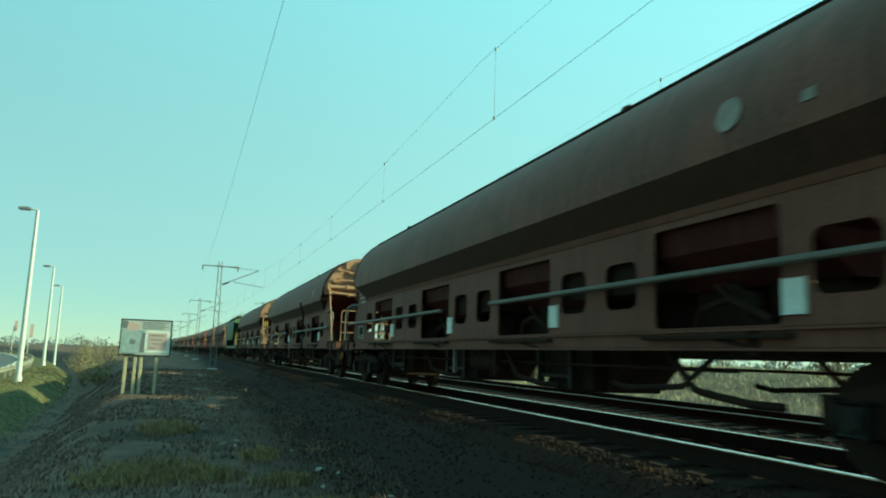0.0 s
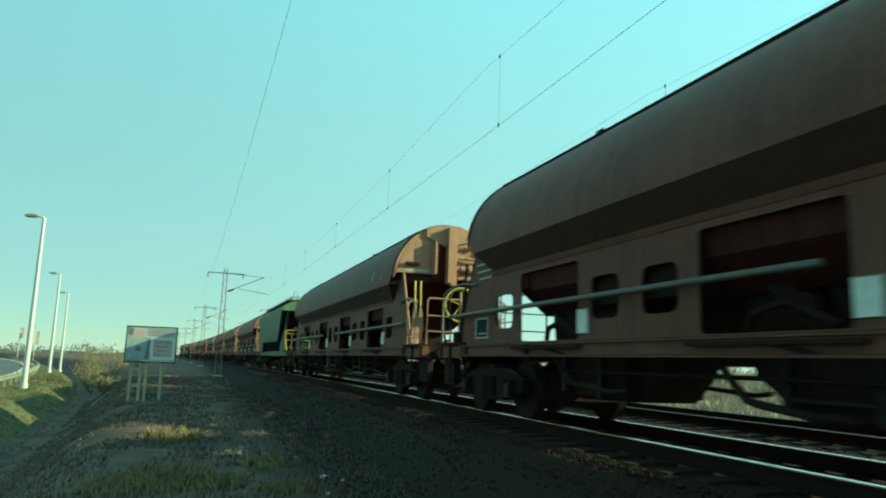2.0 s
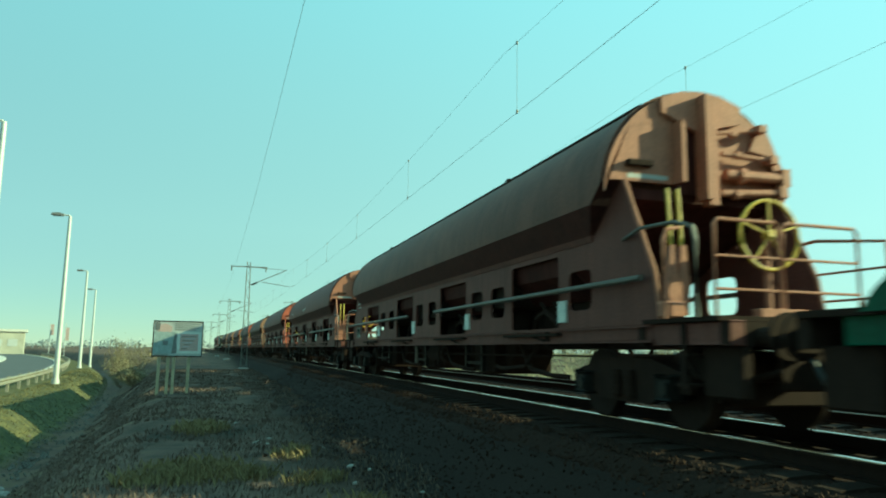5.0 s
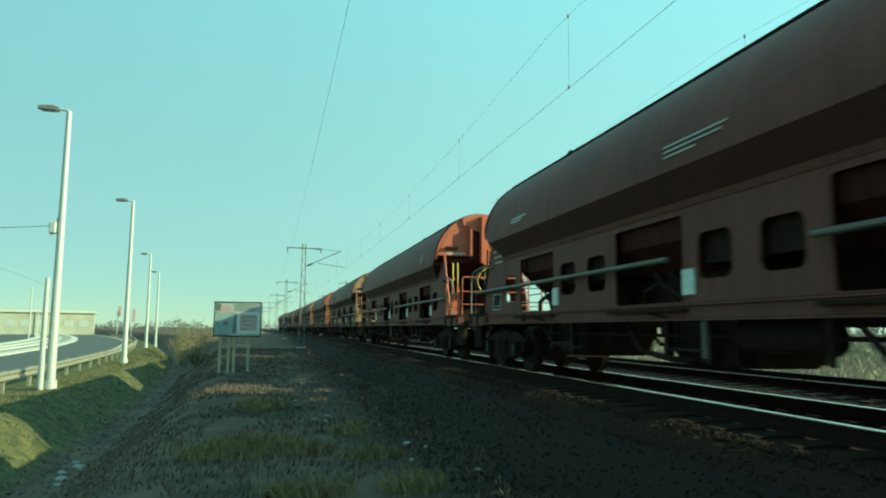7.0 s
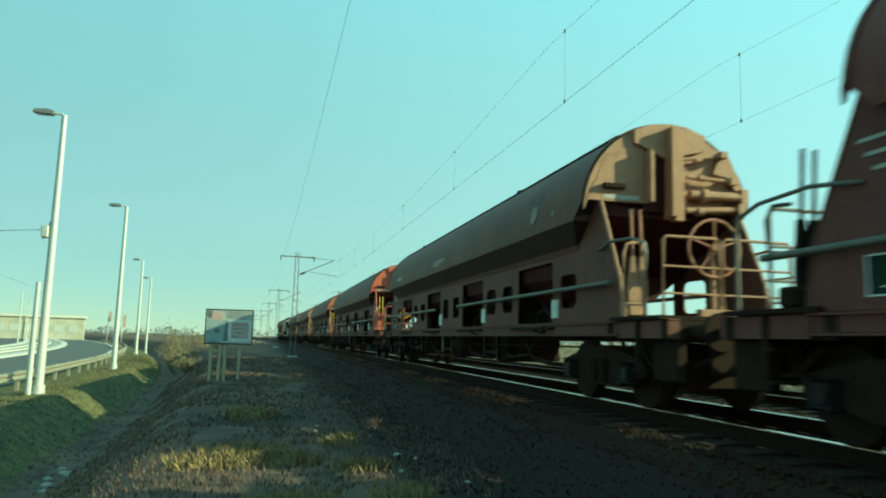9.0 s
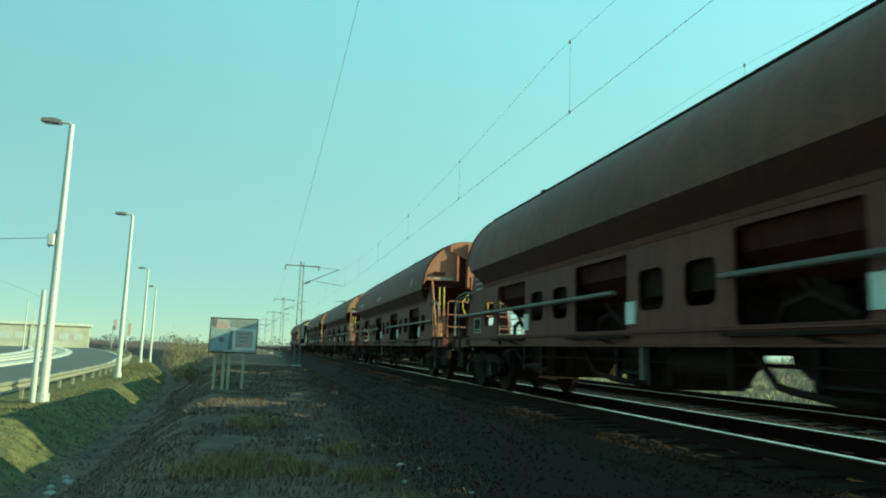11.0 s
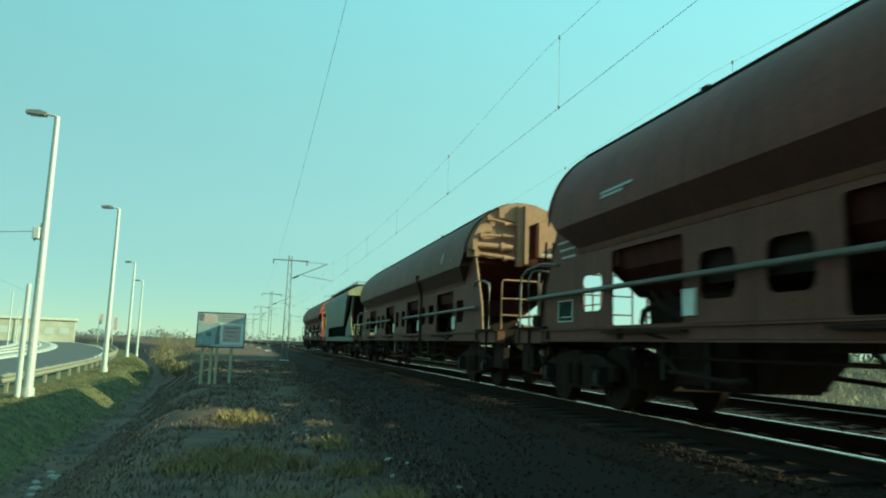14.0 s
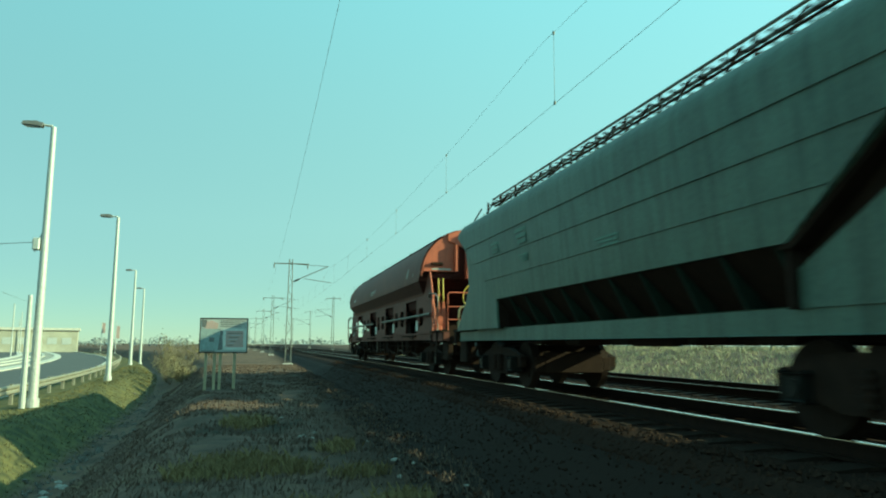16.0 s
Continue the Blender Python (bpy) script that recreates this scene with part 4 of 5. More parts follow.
    # end platforms
    for y, way in ((0.0, -1), (EAVE, 1)):
        bm = B()
        box(bm, -1.28, 1.28, min(y - way * 0.6, y + way * 1.35), max(y - way * 0.6, y + way * 1.35), 1.18, 1.24)
        box(bm, -1.24, 1.24, y + way * 1.3 - 0.07, y + way * 1.3 + 0.07, 0.92, 1.2)
        part("platform_deck", bm, M_DARK, w)
        if ladder:
            for x0, x1, d, top in ((-1.25, -0.42, 0.20, 2.34), (-0.66, 0.75, 0.55, 2.46)):
                bm = B()
                path_tube(bm, [(x0, y + way * d, 1.24), (x0, y + way * d, top - 0.06), (x0 + 0.06, y + way * d, top), (x1, y + way * d, top)], 0.026, 8)
                part("railing", bm, rails_tone, w)
                for z in (1.42, 1.80, top - 0.2):
                    part("railing_bar", tube(B(), (x0, y + way * d, z), (x1, y + way * d, z), 0.02, 6), rails_tone, w)
        else:
            for x in (-1.2, 0.4):
                bm = B()
                path_tube(bm, [(x, y + way * 1.1, 1.24), (x, y + way * 1.1, 1.72), (x + 0.07, y + way * 1.1, 1.82), (x + 0.2, y + way * 1.1, 1.82), (x + 0.27, y + way * 1.1, 1.72), (x + 0.27, y + way * 1.1, 1.24)], 0.024, 8)
                part("grab_hoop", bm, rails_tone, w)
            bm = B()
            box(bm, -0.4, 0.0, min(y + way * 0.9, y + way * 1.1), max(y + way * 0.9, y + way * 1.1), 1.24, 1.42, 0.02)
            part("step_box", bm, rails_tone, w)
        buffers(w, y + way * 1.35, way)
    bm = B()
    box(bm, -0.25, 0.25, -1.3, EAVE + 1.3, 0.9, 1.2)
    for k in range(5):
        prism(bm, [(2.9 + 1.75 * k, 1.22), (4.1 + 1.75 * k, 1.22), (3.75 + 1.75 * k, 0.86), (3.25 + 1.75 * k, 0.86)], "x", -0.7, 0.7)
    part("underframe", bm, M_DARK, w)
    bm = B()
    tube(bm, (-0.8, 5.2, 0.98), (-0.8, 6.3, 0.98), 0.14, 14)
    part("air_tank", bm, M_DARK, w)
    end_brakes(w, 0.8, -1)
    end_brakes(w, EAVE - 0.8, 1)
    sets = bogie(w, 1.75) + bogie(w, EAVE - 1.75)
    return w, sets


# ---------------------------------------------------------------- roadside
def street_lamp(x, y, h=9.2, box_on=False):
    z = height(x, y) - 0.03
    w = thing("street_lamp", "tall tapered galvanised street lamp with one flat head", "street lamp", pose(x, y, z), "street lamps")
    bm = B()
    tube(bm, (0, 0, 0.25), (0, 0, h), 0.15, 14, 0.085)
    part("pole", bm, M_GALV, w, smooth=True)
    part("pole_foot", tube(B(), (0, 0, 0), (0, 0, 0.3), 0.20, 14), M_GALV, w)
    bm = B()
    path_tube(bm, [(0, 0, h - 0.1), (-0.05, 0, h + 0.03), (-0.4, 0, h + 0.06)], 0.045, 8)
    part("arm", bm, M_GALV, w)
    bm = B()
    prism(bm, [(-0.95, h + 0.02), (-0.35, h - 0.02), (-0.30, h + 0.09), (-0.5, h + 0.15), (-0.9, h + 0.12)], "y", -0.15, 0.15)
    head = part("lamp_head", bm, M_LAMPHEAD, w)
    part("lamp_glass", box(B(), -0.85, -0.45, -0.12, 0.12, h - 0.03, h - 0.005), M_GLASS, head)
    if box_on:
        bm = B()
        box(bm, -0.34, -0.12, -0.14, 0.14, 5.05, 5.45, 0.03)
        tube(bm, (-0.3, 0, 5.0), (-0.1, 0, 5.6), 0.03, 8)
        part("wire_clamp", bm, M_GALV, w)
    return w


for xx, yy, bx in ((-7.14, 25.65, True), (-8.42, 43.5, False), (-12.70, 75.5, False), (-14.80, 94.5, False)):
    street_lamp(xx * FAR, yy * FAR, 9.2, bx).scale = (FAR, FAR, FAR)


def utility_pole(x, y, h, label):
    w = thing("wire_pole", label, "pole", pose(x, y, height(x, y) - 0.05), "wire poles")
    part("pole", tube(B(), (0, 0, 0), (0, 0, h), 0.13, 10, 0.09), M_GALV, w)
    return w


utility_pole(-7.36 * FAR, 25.4 * FAR, 3.6 * FAR, "short grey steel pole beside the street lamp")
for yy in (142, 182, 230):
    utility_pole(lamp_x(yy) - 18.5, yy, 9.7, "slim tramway pole of grey steel")

# crash barrier along the road
fence = thing("crash_barrier", "weathered galvanised crash barrier between road and ditch", "barrier")
GY = list(np.arange(5, 200, 4.0))
bm = B()
prof = [(0.0, 0.40), (0.07, 0.44), (0.07, 0.50), (0.01, 0.56), (0.07, 0.62), (0.07, 0.68), (0.0, 0.72), (-0.02, 0.56)]
rows = []
for y in GY:
    rows.append([bm.verts.new((lamp_x(y) - 1.28 + u * 1.3, y, -1.94 + v * 1.25)) for u, v in prof])
for a, b in zip(rows, rows[1:]):
    for i in range(len(prof)):
        j = (i + 1) % len(prof)
        bm.faces.new((a[i], a[j], b[j], b[i]))
part("beam", bm, M_BARRIER, fence)
bm = B()
box(bm, -0.08, 0.08, -0.06, 0.06, -0.15, 0.90, 0.008)
box(bm, 0.08, 0.14, -0.14, 0.14, 0.58, 0.82, 0.008)
post = part("post", bm, M_BARRIER, fence, m=pose(lamp_x(GY[0]) - 1.44, GY[0], -1.92))
for y in GY[1:]:
    shared("post", post.data, fence, pose(lamp_x(y) - 1.44, y, -1.92))


# ---------------------------------------------------------------- catenary
def lattice_mast(x, y, top, arm):
    z = height(x, y) - 0.1
    h = top - z
    w = thing("catenary_mast", "grey lattice steel catenary mast with bracket arm", "mast", pose(x, y, z), "catenary masts")
    for sx in (-1, 1):
        for sy in (-1, 1):
            part("leg", tube(B(), (sx * 0.24, sy * 0.17, 0), (sx * 0.13, sy * 0.10, h), 0.035, 6), M_MAST, w)
    bm = B()
    n = 14
    for k in range(n):
        a, b = k / n, (k + 1) / n
        s = 1 if k % 2 else -1
        for sy in (-1, 1):
            tube(bm, (s * (0.24 - 0.11 * a), sy * (0.17 - 0.07 * a), h * a), (-s * (0.24 - 0.11 * b), sy * (0.17 - 0.07 * b), h * b), 0.016, 5)
        for sx in (-1, 1):
            tube(bm, (sx * (0.24 - 0.11 * a), s * (0.17 - 0.07 * a), h * a), (sx * (0.24 - 0.11 * b), -s * (0.17 - 0.07 * b), h * b), 0.016, 5)
    part("lacing", bm, M_MAST, w)
    bm = B()
    box(bm, -0.40, 0.40, -0.35, 0.35, -0.2, 0.25, 0.03)
    part("footing", bm, M_CONC, w)
    bm = B()
    box(bm, -1.4, 1.5, -0.05, 0.05, h - 0.42, h - 0.34)
    for x0 in (-1.35, 1.4):
        tube(bm, (x0, 0, h - 0.75), (x0, 0, h - 0.38), 0.05, 8)
    part("cross_arm", bm, M_MAST, w)
    zc = CONTACT_Z - z
    bm = B()
    tube(bm, (arm * 0.15, 0, zc + 0.25), (arm * 3.1, 0, zc + 1.62), 0.035, 8)
    tube(bm, (arm * 0.15, 0, zc + 1.75), (arm * 3.1, 0, zc + 1.62), 0.02, 6)
    tube(bm, (arm * 1.1, 0, zc + 0.55), (arm * 3.4, 0, zc + 0.25), 0.025, 6)
    part("bracket", bm, M_MAST, w)
    part("insulator", tube(B(), (arm * 0.3, 0, zc + 0.3), (arm * 0.75, 0, zc + 0.5), 0.07, 8), M_DARK, w)
    return w


CONTACT_Z = 5.75
for yy in (61, 107.6, 152, 199, 246):
    lattice_mast(track_x(yy, -3.73), yy, 7.9, 1)
for yy, off in ((138, 8.66), (198, 10.5), (255, 11.2)):
    lattice_mast(track_x(yy, off), yy, 9.9, -1)


def sag(y):
    """Height of the messenger above the contact wire: high at the masts, low between."""
    k = (y - 61) / 46.8 % 1.0
    return 1.02 + 0.55 * (2 * k - 1) ** 2


def wire(name, pts, r, label):
    bm = B()
    path_tube(bm, pts, r, 5)
    return tagged(part(name, bm, M_WIRE), label, "wire", kind="structure")


WIRE_Y = list(np.arange(-40, 330, 3.0))
for off in (0.0, TRACK2 - 0.1):
    wire("contact_wire", [(track_x(y, off - 0.42), y, CONTACT_Z) for y in WIRE_Y], 0.0042 if off == 0.0 else 0.003, "thin overhead contact wire above the track")
    wire("messenger_wire", [(track_x(y, off - 0.42), y, CONTACT_Z + sag(y)) for y in WIRE_Y], 0.003 if off == 0.0 else 0.0025, "thin messenger wire above the contact wire")
    for k in range(22):
        y = 13.2 - 27 + 9.0 * k
        bm = B()
        tube(bm, (0, 0, 0), (0, 0, sag(y)), 0.004, 5)
        tube(bm, (0, 0, -0.02), (0, 0, 0.05), 0.022, 6)
        tube(bm, (0, 0, sag(y) - 0.04), (0, 0, sag(y) + 0.03), 0.022, 6)
        tagged(part("dropper", bm, M_WIRE, m=pose(track_x(y, off - 0.42), y, CONTACT_Z)), "thin dropper wire between contact and messenger wire", "wire", "droppers")
wire("feeder_wire", [(track_x(y, -4.8), y, 7.62) for y in WIRE_Y], 0.0045, "thin feeder wire on the masts' outer arms")
def out(x, y, z):
    """A place beside the road, moved out with it."""
    return x * FAR, y * FAR, EYE[2] + (z - EYE[2]) * FAR


wire("span_wire", [out(-7.44 - 2.0 * k, 25.7 + 0.4 * k, 4.05 + 0.012 * (k - 8) ** 2 * 0.6 - 0.4) for k in range(17)], 0.014, "span wire from the street lamp over the road")
wire("span_wire", [(lamp_x(84 + 8 * k) - 14.3, 84 + 8 * k, 6.7) for k in range(-8, 24)], 0.014, "tramway contact wire")

# ---------------------------------------------------------------- sign board on posts
SX, SY = -1.56, 28.5
sign = thing("sign_board", "weathered construction sign board on four timber posts", "sign", pose(SX, SY, 0, 0, 0, -2))
box(bm := B(), -0.87, 0.87, 0.0, 0.03, 0.52, 1.80)
panel = part("panel", bm, M_BOARD, sign)
bm = B()
for a in ((-0.88, 0.88, 1.78, 1.82), (-0.88, 0.88, 0.50, 0.54), (-0.88, -0.85, 0.54, 1.78), (0.85, 0.88, 0.54, 1.78)):
    box(bm, a[0], a[1], -0.012, 0.02, a[2], a[3])
part("frame", bm, M_DARK, panel)
part("picture", box(B(), -0.83, -0.10, -0.008, 0.0, 0.60, 1.42), M_TEAL, panel, "faded teal picture field")
part("picture", prism(B(), [(-0.72, 1.42), (-0.25, 1.40), (-0.20, 1.60), (-0.45, 1.72), (-0.70, 1.66)], "y", -0.010, 0.0), M_PINK, panel, "faded pink and red blot")
part("picture", prism(B(), [(-0.80, 1.50), (-0.66, 1.46), (-0.62, 1.74), (-0.80, 1.76)], "y", -0.013, -0.004), M_LAMPHEAD, panel)
part("picture", box(B(), -0.52, -0.34, -0.014, -0.006, 0.92, 1.08), M_LAMPHEAD, panel)
part("picture", prism(B(), [(-0.2, 0.62), (0.0, 0.64), (-0.06, 1.1), (-0.02, 1.3), (-0.12, 1.36)], "y", -0.013, -0.006), M_LAMPHEAD, panel)
part("inset", box(B(), -0.02, 0.82, -0.02, 0.0, 0.62, 1.42), M_PLATE, panel, "white inset panel")
part("inset_picture", box(B(), 0.08, 0.72, -0.026, -0.02, 0.72, 1.34), M_PINK, panel, "faded pink picture")
for k in range(7):
    part("writing_bar", box(B(), 0.12 + 0.06 * (k % 3), 0.36 + 0.05 * k, -0.032, -0.026, 0.78 + 0.075 * k, 0.81 + 0.075 * k), M_BOARD if k % 2 else M_LAMPHEAD, panel)
for k in range(4):
    part("writing_bar", box(B(), -0.14, 0.74 - 0.13 * (k % 2), -0.012, 0.0, 1.70 - 0.072 * k, 1.725 - 0.072 * k), M_LAMPHEAD, panel)
for k in range(2):
    part("writing_bar", box(B(), -0.80, -0.3, -0.012, 0.0, 0.555 + 0.03 * k, 0.572 + 0.03 * k), M_LAMPHEAD, panel)
zg = height(SX, SY)
for x in (-0.62, -0.30, -0.10, 0.42):
    part("post", box(B(), x - 0.05, x + 0.05, 0.035, 0.13, zg - 0.3, 1.7, 0.008), M_POST, sign)

# ---------------------------------------------------------------- far things
hall = thing("flat_roofed_hall", "pale flat-roofed industrial hall beyond the road", "building", pose(-67.5, 237.6, -1.95, 0, 0, 12))
hall.scale = (FAR, FAR, FAR)
part("wall", box(B(), -9, 9, -5, 5, 0, 4.8), M_HALL, hall)
part("roof", box(B(), -9.4, 9.4, -5.4, 5.4, 4.8, 5.3), M_KERB, hall)
# pale grey windows: distance haze is painted in place of dark glass
for k in range(6):
    part("window", box(B(), -8 + 2.8 * k, -6.2 + 2.8 * k, -5.05, -4.98, 1.8, 3.2), M_GALV, hall)
canopy = thing("filling_station_canopy", "white flat canopy on thin columns", "canopy", pose(-86.4, 237.6, -1.95, 0, 0, 8))
canopy.scale = (FAR, FAR, FAR)
part("roof", box(B(), -8, 8, -5, 5, 4.2, 4.9), M_PLATE, canopy)
for x in (-6, 0, 6):
    part("column", box(B(), x - 0.15, x + 0.15, -0.15, 0.15, 0, 4.2), M_PLATE, canopy)
for k, (x, y) in enumerate(((-37.8, 202), (-39.8, 204), (-41.9, 205))):
    f = thing("flag_pole", "slim pole with a pale red banner", "flag", pose(x, y, -1.95), "flags")
    f.scale = (FAR, FAR, FAR)
    part("pole", tube(B(), (0, 0, 0), (0, 0, 6.2), 0.06, 8), M_GALV, f)
    part("banner", box(B(), 0.06, 0.62, -0.01, 0.01, 3.0 + 0.5 * k, 5.4 + 0.3 * k), M_PINK, f)


def leaf_crown(rng, centre, size, n, leaf):
    """Many small leaf blades in an uneven cloud."""
    v, f = [], []
    for _ in range(n):
        while True:
            p = rng.uniform(-1, 1, 3)
            if p @ p < 1:
                break
        p = p * (0.55 + 0.45 * rng.random()) * size * (1 + 0.25 * math.sin(p[0] * 7 + p[2] * 5)) + centre
        a, b = rng.normal(size=3), rng.normal(size=3)
        a, b = a / np.linalg.norm(a) * leaf, b / np.linalg.norm(b) * leaf * 0.5
        i = len(v)
        v += [p - a, p + b, p + a, p - b]
        f.append((i, i + 1, i + 2, i + 3))
    return v, f


def bush(x, y, h, wid, material, label, n=900, name="bush", leaf=0.06):
    rng = np.random.default_rng(int(abs(x * 131 + y * 17)) + 5)
    z = height(x, y)
    w = thing(name, label, "bush", pose(x, y, z - 0.05), "bushes")
    bm = B()
    for k in range(9):
        a = rng.uniform(0, 6.28)
        q = [(0, 0, 0)]
        for s in range(1, 4):
            q.append((math.cos(a) * wid * 0.33 * s * rng.uniform(0.6, 1.1), math.sin(a) * wid * 0.33 * s * rng.uniform(0.6, 1.1), h * 0.31 * s * rng.uniform(0.8, 1.05)))
        path_tube(bm, q, 0.018, 5)
    part("brushwood", bm, M_TWIG, w)
    v, f = leaf_crown(rng, np.array((0, 0, h * 0.55)), np.array((wid, wid, h * 0.5)), n, leaf)
    me = bpy.data.meshes.new("crown")
    me.from_pydata([tuple(p) for p in v], [], f)
    me.materials.append(material)
    shared("crown", me, w)
    return w


for k, (x, y, h, wd) in enumerate(((-6.2, 52, 2.2, 1.2), (-6.9, 56, 3.7, 0.95), (-5.6, 58, 2.2, 1.6), (-5.2, 48, 1.4, 1.2), (-7.4, 62, 2.4, 1.6), (-4.6, 44, 1.0, 0.9), (-4.4, 64, 1.5, 1.5))):
    bush(x * FAR, y * FAR, h * FAR, wd * FAR, M_DRYLEAF, "dry brown leafless bush on the bank", 1500, leaf=0.075)
for k in range(22):
    rr = random.Random(k)
    y = 3 + 4.2 * k
    u = rr.uniform(14.5, 19)
    bush(track_x(y, u), y, rr.uniform(0.9, 1.6), rr.uniform(0.8, 1.5), M_DRYLEAF, "dry pale scrub on the bank behind the tracks", 260, leaf=0.09)

# low woods on the horizon
rng = np.random.default_rng(3)
V, Fc = [], []
for k in range(150):
    a = math.radians(-40 + 0.62 * k + rng.uniform(-0.3, 0.3))
    D = rng.uniform(430, 560)
    s = rng.uniform(2.2, 4.6)
    v, f = leaf_crown(rng, np.array((D * math.sin(a), D * math.cos(a), -0.4 + s * 0.6)), np.array((5.5, 5.5, s)), 60, 1.0)
    o = len(V)
    V += [tuple(p) for p in v]
    Fc += [tuple(i + o for i in q) for q in f]
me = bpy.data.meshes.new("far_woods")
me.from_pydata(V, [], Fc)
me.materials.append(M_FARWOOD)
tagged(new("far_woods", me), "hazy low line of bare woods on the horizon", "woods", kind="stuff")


# ---------------------------------------------------------------- grass, stones, litter
def scatter_grass(name, n, area, hgt, material, label, seed, keep, wide=1.0):
    rng = np.random.default_rng(seed)
    V, Fc = [], []
    for _ in range(n):
        y = area[2] + (area[3] - area[2]) * rng.random() ** 1.7
        x = rng.uniform(area[0], area[1])
        if not keep(x, y, rng):
            continue
        z = height(x, y) - 0.01
        h = hgt * rng.uniform(0.5, 1.3)
        a = rng.uniform(0, 6.28)
        lean = rng.uniform(0.1, 0.9) * h
        wd = (0.006 + 0.0006 * y) * wide
        dx, dy = math.cos(a), math.sin(a)
        i = len(V)
        V += [(x - dy * wd, y + dx * wd, z), (x + dy * wd, y - dx * wd, z),
              (x + dx * lean * 0.4 + dy * wd * 0.6, y + dy * lean * 0.4 - dx * wd * 0.6, z + h * 0.62), (x + dx * lean, y + dy * lean, z + h)]
        Fc += [(i, i + 1, i + 2), (i, i + 2, i + 3)]
    me = bpy.data.meshes.new(name)
    me.from_pydata(V, [], Fc)
    me.materials.append(material)
    return tagged(new(name, me), label, "grass", kind="stuff")


def patchy(x, y, lo):
    return noise.noise(Vector((x * 0.8, y * 0.45, 7))) > lo


scatter_grass("dead_grass", 70000, (-8.0, 3.0, 3.0, 60), 0.075, M_GRASS, "short dead grass on the bank", 1,
              lambda x, y, r: x > lamp_x(y) + 4.0 and x < track_x(y) - 3.1 and patchy(x, y, -0.25))
scatter_grass("verge_grass", 40000, (-16.0, -5.0, 10.0, 100), 0.075, M_GRASS_SLOPE, "short green grass on the slope below the lamps", 2,
              lambda x, y, r: lamp_x(y) - 0.9 < x < lamp_x(y) + 3.1)
TUFTS = ((-0.35, 10.6, 0.75, 0.8), (-0.9, 10.0, 0.35, 0.4), (0.45, 10.2, 0.35, 0.35), (1.25, 9.6, 0.35, 0.3), (1.45, 7.6, 0.35, 0.35), (0.35, 7.6, 0.45, 0.35), (1.15, 11.6, 0.3, 0.5), (-0.3, 16.0, 0.5, 0.9))
scatter_grass("tall_grass", 70000, (-2.0, 2.2, 6.0, 18), 0.14, M_GRASS_GREEN, "yellow-green tufts of longer grass", 4,
              lambda x, y, r: any(((x - a) / c) ** 2 + ((y - b) / d) ** 2 < 1.6 * r.random() ** 2 + 0.5 * noise.noise(Vector((x * 3, y * 3, 0))) for a, b, c, d in TUFTS))
scatter_grass("bank_grass", 45000, (13.0, 26.0, 0.0, 110), 0.2, M_PALEGRASS, "tall pale dry grass on the bank behind the tracks", 5,
              lambda x, y, r: x > track_x(y) + 8.0, 0.45)


def stones(name, n, place, size, material, label, seed):
    rng = np.random.default_rng(seed)
    base = np.array([(1, 0, 0), (-1, 0, 0), (0, 1, 0), (0, -1, 0), (0, 0, 1), (0, 0, -1)], float)
    tri = [(0, 2, 4), (2, 1, 4), (1, 3, 4), (3, 0, 4), (2, 0, 5), (1, 2, 5), (3, 1, 5), (0, 3, 5)]
    V, Fc = [], []
    for _ in range(n):
        x, y, z = place(rng)
        p = base * rng.uniform(0.5, 1.1, (6, 1)) * size * rng.uniform(0.5, 1.3) + rng.normal(0, size * 0.15, (6, 3))
        i = len(V)
        V += [tuple(q) for q in p + (x, y, z)]
        Fc += [(a + i, b + i, c + i) for a, b, c in tri]
    me = bpy.data.meshes.new(name)
    me.from_pydata(V, [], Fc)
    me.materials.append(material)
    return tagged(new(name, me), label, "stones", kind="stuff")


def bed_place(rng):
    y = 1.5 + 44 * rng.random() ** 1.6
    u = rng.uniform(-2.25, -0.9) if rng.random() < 0.7 else rng.uniform(-0.6, 3.4)
    return track_x(y, u), y, -0.22 - max(0, (-u - 1.6)) * 0.5


def shoulder_place(rng):
    y = 1.5 + 40 * rng.random() ** 1.6
    x = track_x(y, rng.uniform(-4.2, -2.1))
    return x, y, height(x, y) + 0.01


def ditch_place(rng):
    y = 11 + 55 * rng.random() ** 1.5
    x = lamp_x(y) + 3.35 + rng.normal(0, 0.38)
    return x, y, height(x, y) + 0.02


stones("ballast_stones", 9000, bed_place, 0.035, M_STONE, "very dark crushed ballast stones", 11)
stones("shoulder_stones", 5000, shoulder_place, 0.025, M_STONE, "very dark gravel spilt beside the ballast", 12)
stones("ditch_stones", 520, ditch_place, 0.08, M_DITCHSTONE, "grey stones lining the ditch", 13)


def rock(x, y, s, material, label, name="stone"):
    rr = random.Random(int(x * 977 + y * 31))
    bm = B()
    bmesh.ops.create_icosphere(bm, subdivisions=2, radius=s)
    for v in bm.verts:
        v.co *= 1 + 0.35 * noise.noise(v.co / s * 1.3 + Vector((x, y, 0)))
        v.co.z *= 0.6
    return tagged(part(name, bm, material, m=pose(x, y, height(x, y) + s * 0.05, 0, 0, rr.uniform(0, 360))), label, "stone", "loose stones")


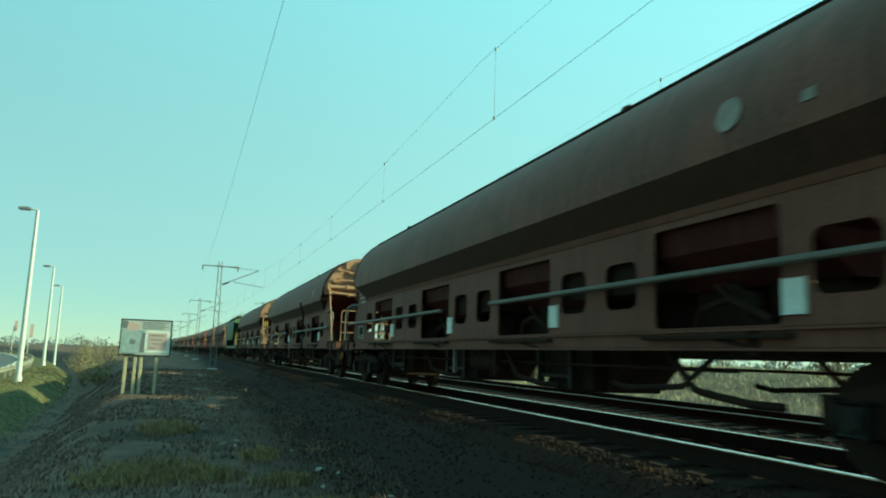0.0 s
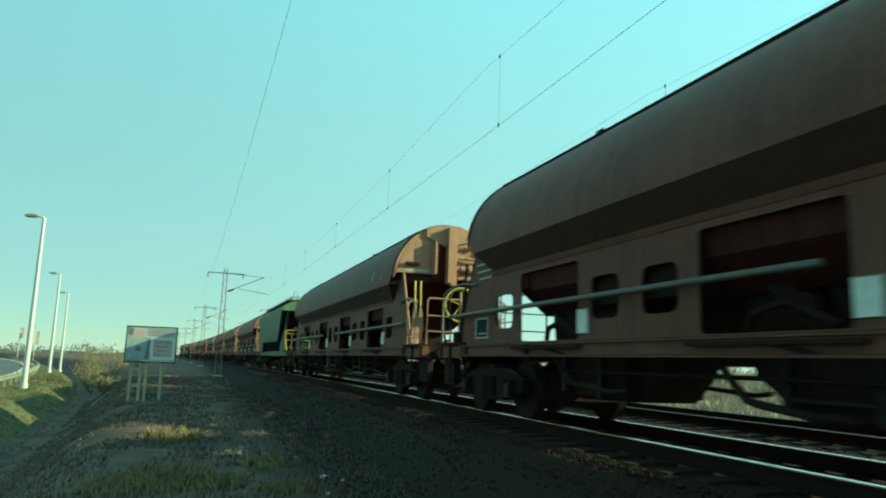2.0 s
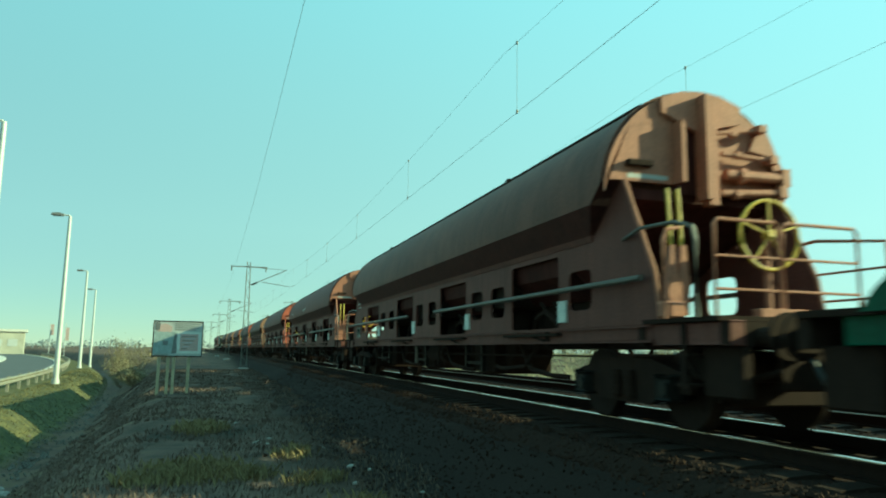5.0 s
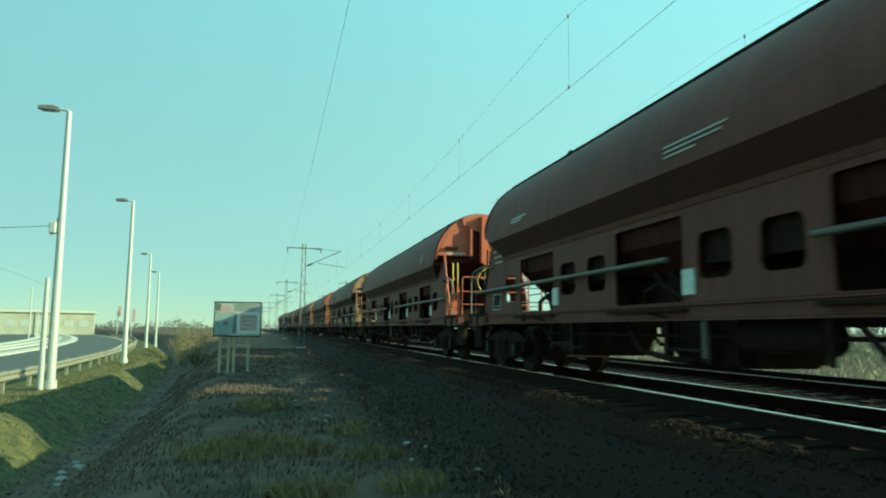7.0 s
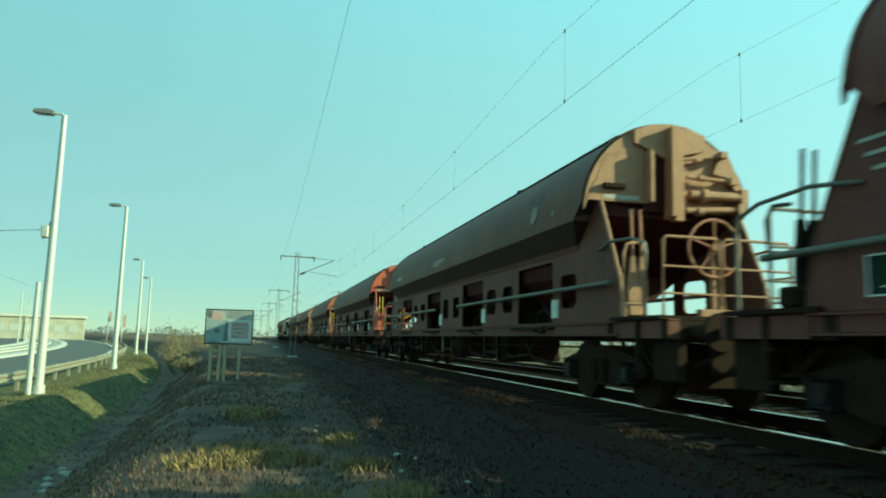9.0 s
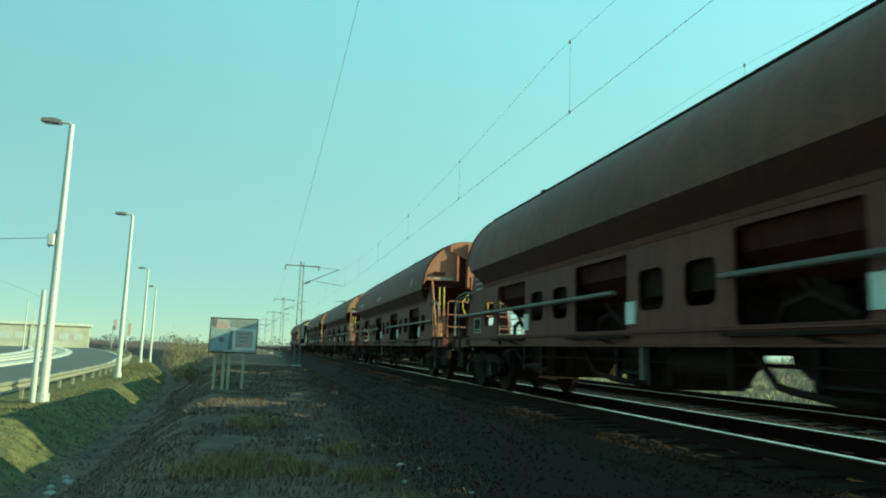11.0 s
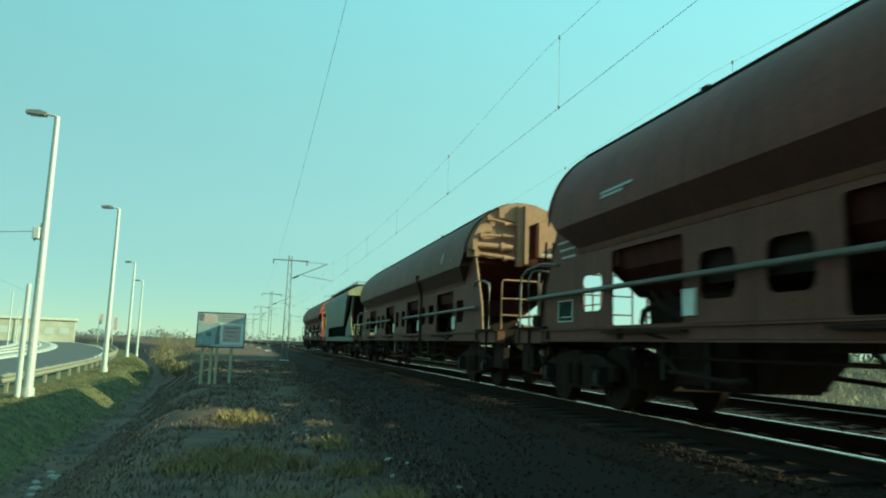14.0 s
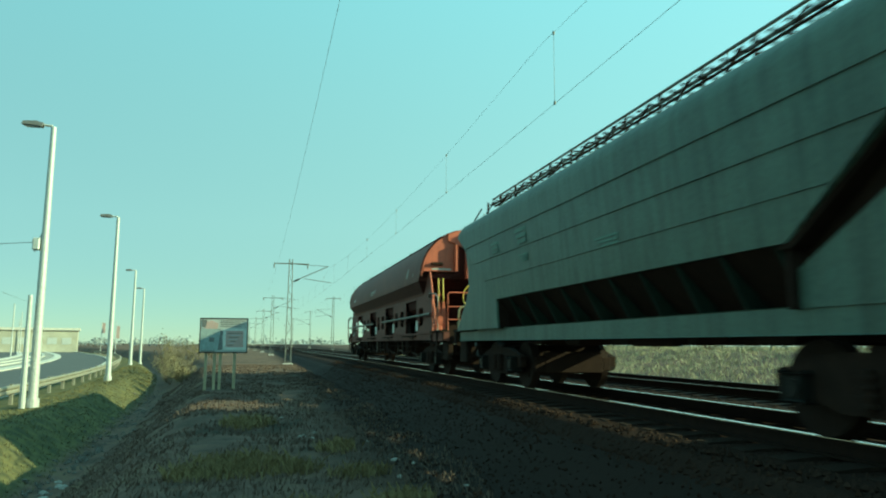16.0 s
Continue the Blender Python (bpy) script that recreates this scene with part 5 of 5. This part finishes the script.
for x, y, s in ((0.72, 14.0, 0.08), (0.98, 14.6, 0.05), (0.88, 13.5, 0.04), (1.75, 12.6, 0.04), (0.4, 17, 0.05), (1.85, 10.4, 0.06), (2.05, 10.1, 0.04), (1.7, 9.2, 0.05), (2.4, 8.6, 0.04), (-5.3, 20.5, 0.16), (-5.5, 21.3, 0.13), (-5.1, 21.7, 0.15), (-5.4, 22.4, 0.12), (-5.2, 19.8, 0.11), (-5.6, 23.1, 0.11)):
    rock(x, y, s, M_PALESTONE, "pale loose stone lying in the grass")

# ---------------------------------------------------------------- the train
FIRST = 3.11
GREEN = FIRST + 2 * PITCH + SHELL + 4.50
AFTER = GREEN + EAVE + 4.28
GREY = AFTER + 7 * PITCH + SHELL + 4.48
SETS = []


def hitch(made, p):
    SETS.append((made[0], made[1], p))


brown = "grimy brown round-roofed hopper wagon, ochre end in the sun"
red = "oxide-red round-roofed hopper wagon with rusty end gear"
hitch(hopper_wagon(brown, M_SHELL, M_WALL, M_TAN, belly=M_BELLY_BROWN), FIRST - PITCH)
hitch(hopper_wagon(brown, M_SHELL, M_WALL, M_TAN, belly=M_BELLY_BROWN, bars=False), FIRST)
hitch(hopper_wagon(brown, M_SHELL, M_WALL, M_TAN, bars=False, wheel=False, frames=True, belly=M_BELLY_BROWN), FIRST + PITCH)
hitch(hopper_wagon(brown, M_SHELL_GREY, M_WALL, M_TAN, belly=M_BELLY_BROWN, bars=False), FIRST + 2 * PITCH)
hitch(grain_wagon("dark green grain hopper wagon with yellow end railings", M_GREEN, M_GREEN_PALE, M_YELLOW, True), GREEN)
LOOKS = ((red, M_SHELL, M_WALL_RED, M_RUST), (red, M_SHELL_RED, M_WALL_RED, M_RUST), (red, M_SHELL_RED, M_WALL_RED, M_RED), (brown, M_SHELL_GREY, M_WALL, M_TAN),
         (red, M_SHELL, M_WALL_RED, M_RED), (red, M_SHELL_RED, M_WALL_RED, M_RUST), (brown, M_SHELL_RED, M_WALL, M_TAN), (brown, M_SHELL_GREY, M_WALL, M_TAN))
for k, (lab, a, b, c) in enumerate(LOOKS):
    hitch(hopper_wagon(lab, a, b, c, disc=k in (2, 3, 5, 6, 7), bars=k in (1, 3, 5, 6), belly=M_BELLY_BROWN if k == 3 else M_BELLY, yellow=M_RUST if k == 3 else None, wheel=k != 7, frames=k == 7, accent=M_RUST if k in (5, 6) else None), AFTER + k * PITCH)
hitch(grain_wagon("dull grey-green grain hopper wagon with cream end", M_GREEN_DULL, M_CREAM, M_CREAM, False), GREY)
hitch(hopper_wagon("bright red-ended hopper wagon at the train's tail", M_SHELL_RED, M_WALL_RED, M_RED), GREY + EAVE + 4.45)


# ---------------------------------------------------------------- what moves
def travelled(t):
    """Metres that the train has come nearer since the start."""
    return 16.25 * t + 0.057 * t * t + float(np.interp(t, (0, 3.5, 4.5, 7.5, 8.5, 10.5, 12, 14, 16), (0, -0.06, 0, 0.05, 0.16, 0.0, -0.22, -0.16, -0.14)))


def train_pose(p):
    return pose(track_x(p), p, 0, 0, 0, math.degrees(math.atan(BEND * max(p, 0))))


def motions():
    times = [k * 0.5 for k in range(33)]
    spins = [k / 30 for k in range(481)]
    for w, sets, p in SETS:
        walk(w, [(t, train_pose(p - travelled(t))) for t in times])
        for ws in sets:
            base = ws.matrix_basis.translation.copy()
            walk(ws, [(t, Matrix.Translation(base) @ Matrix.Rotation(travelled(t) / 0.46, 4, "X")) for t in spins])


motions()
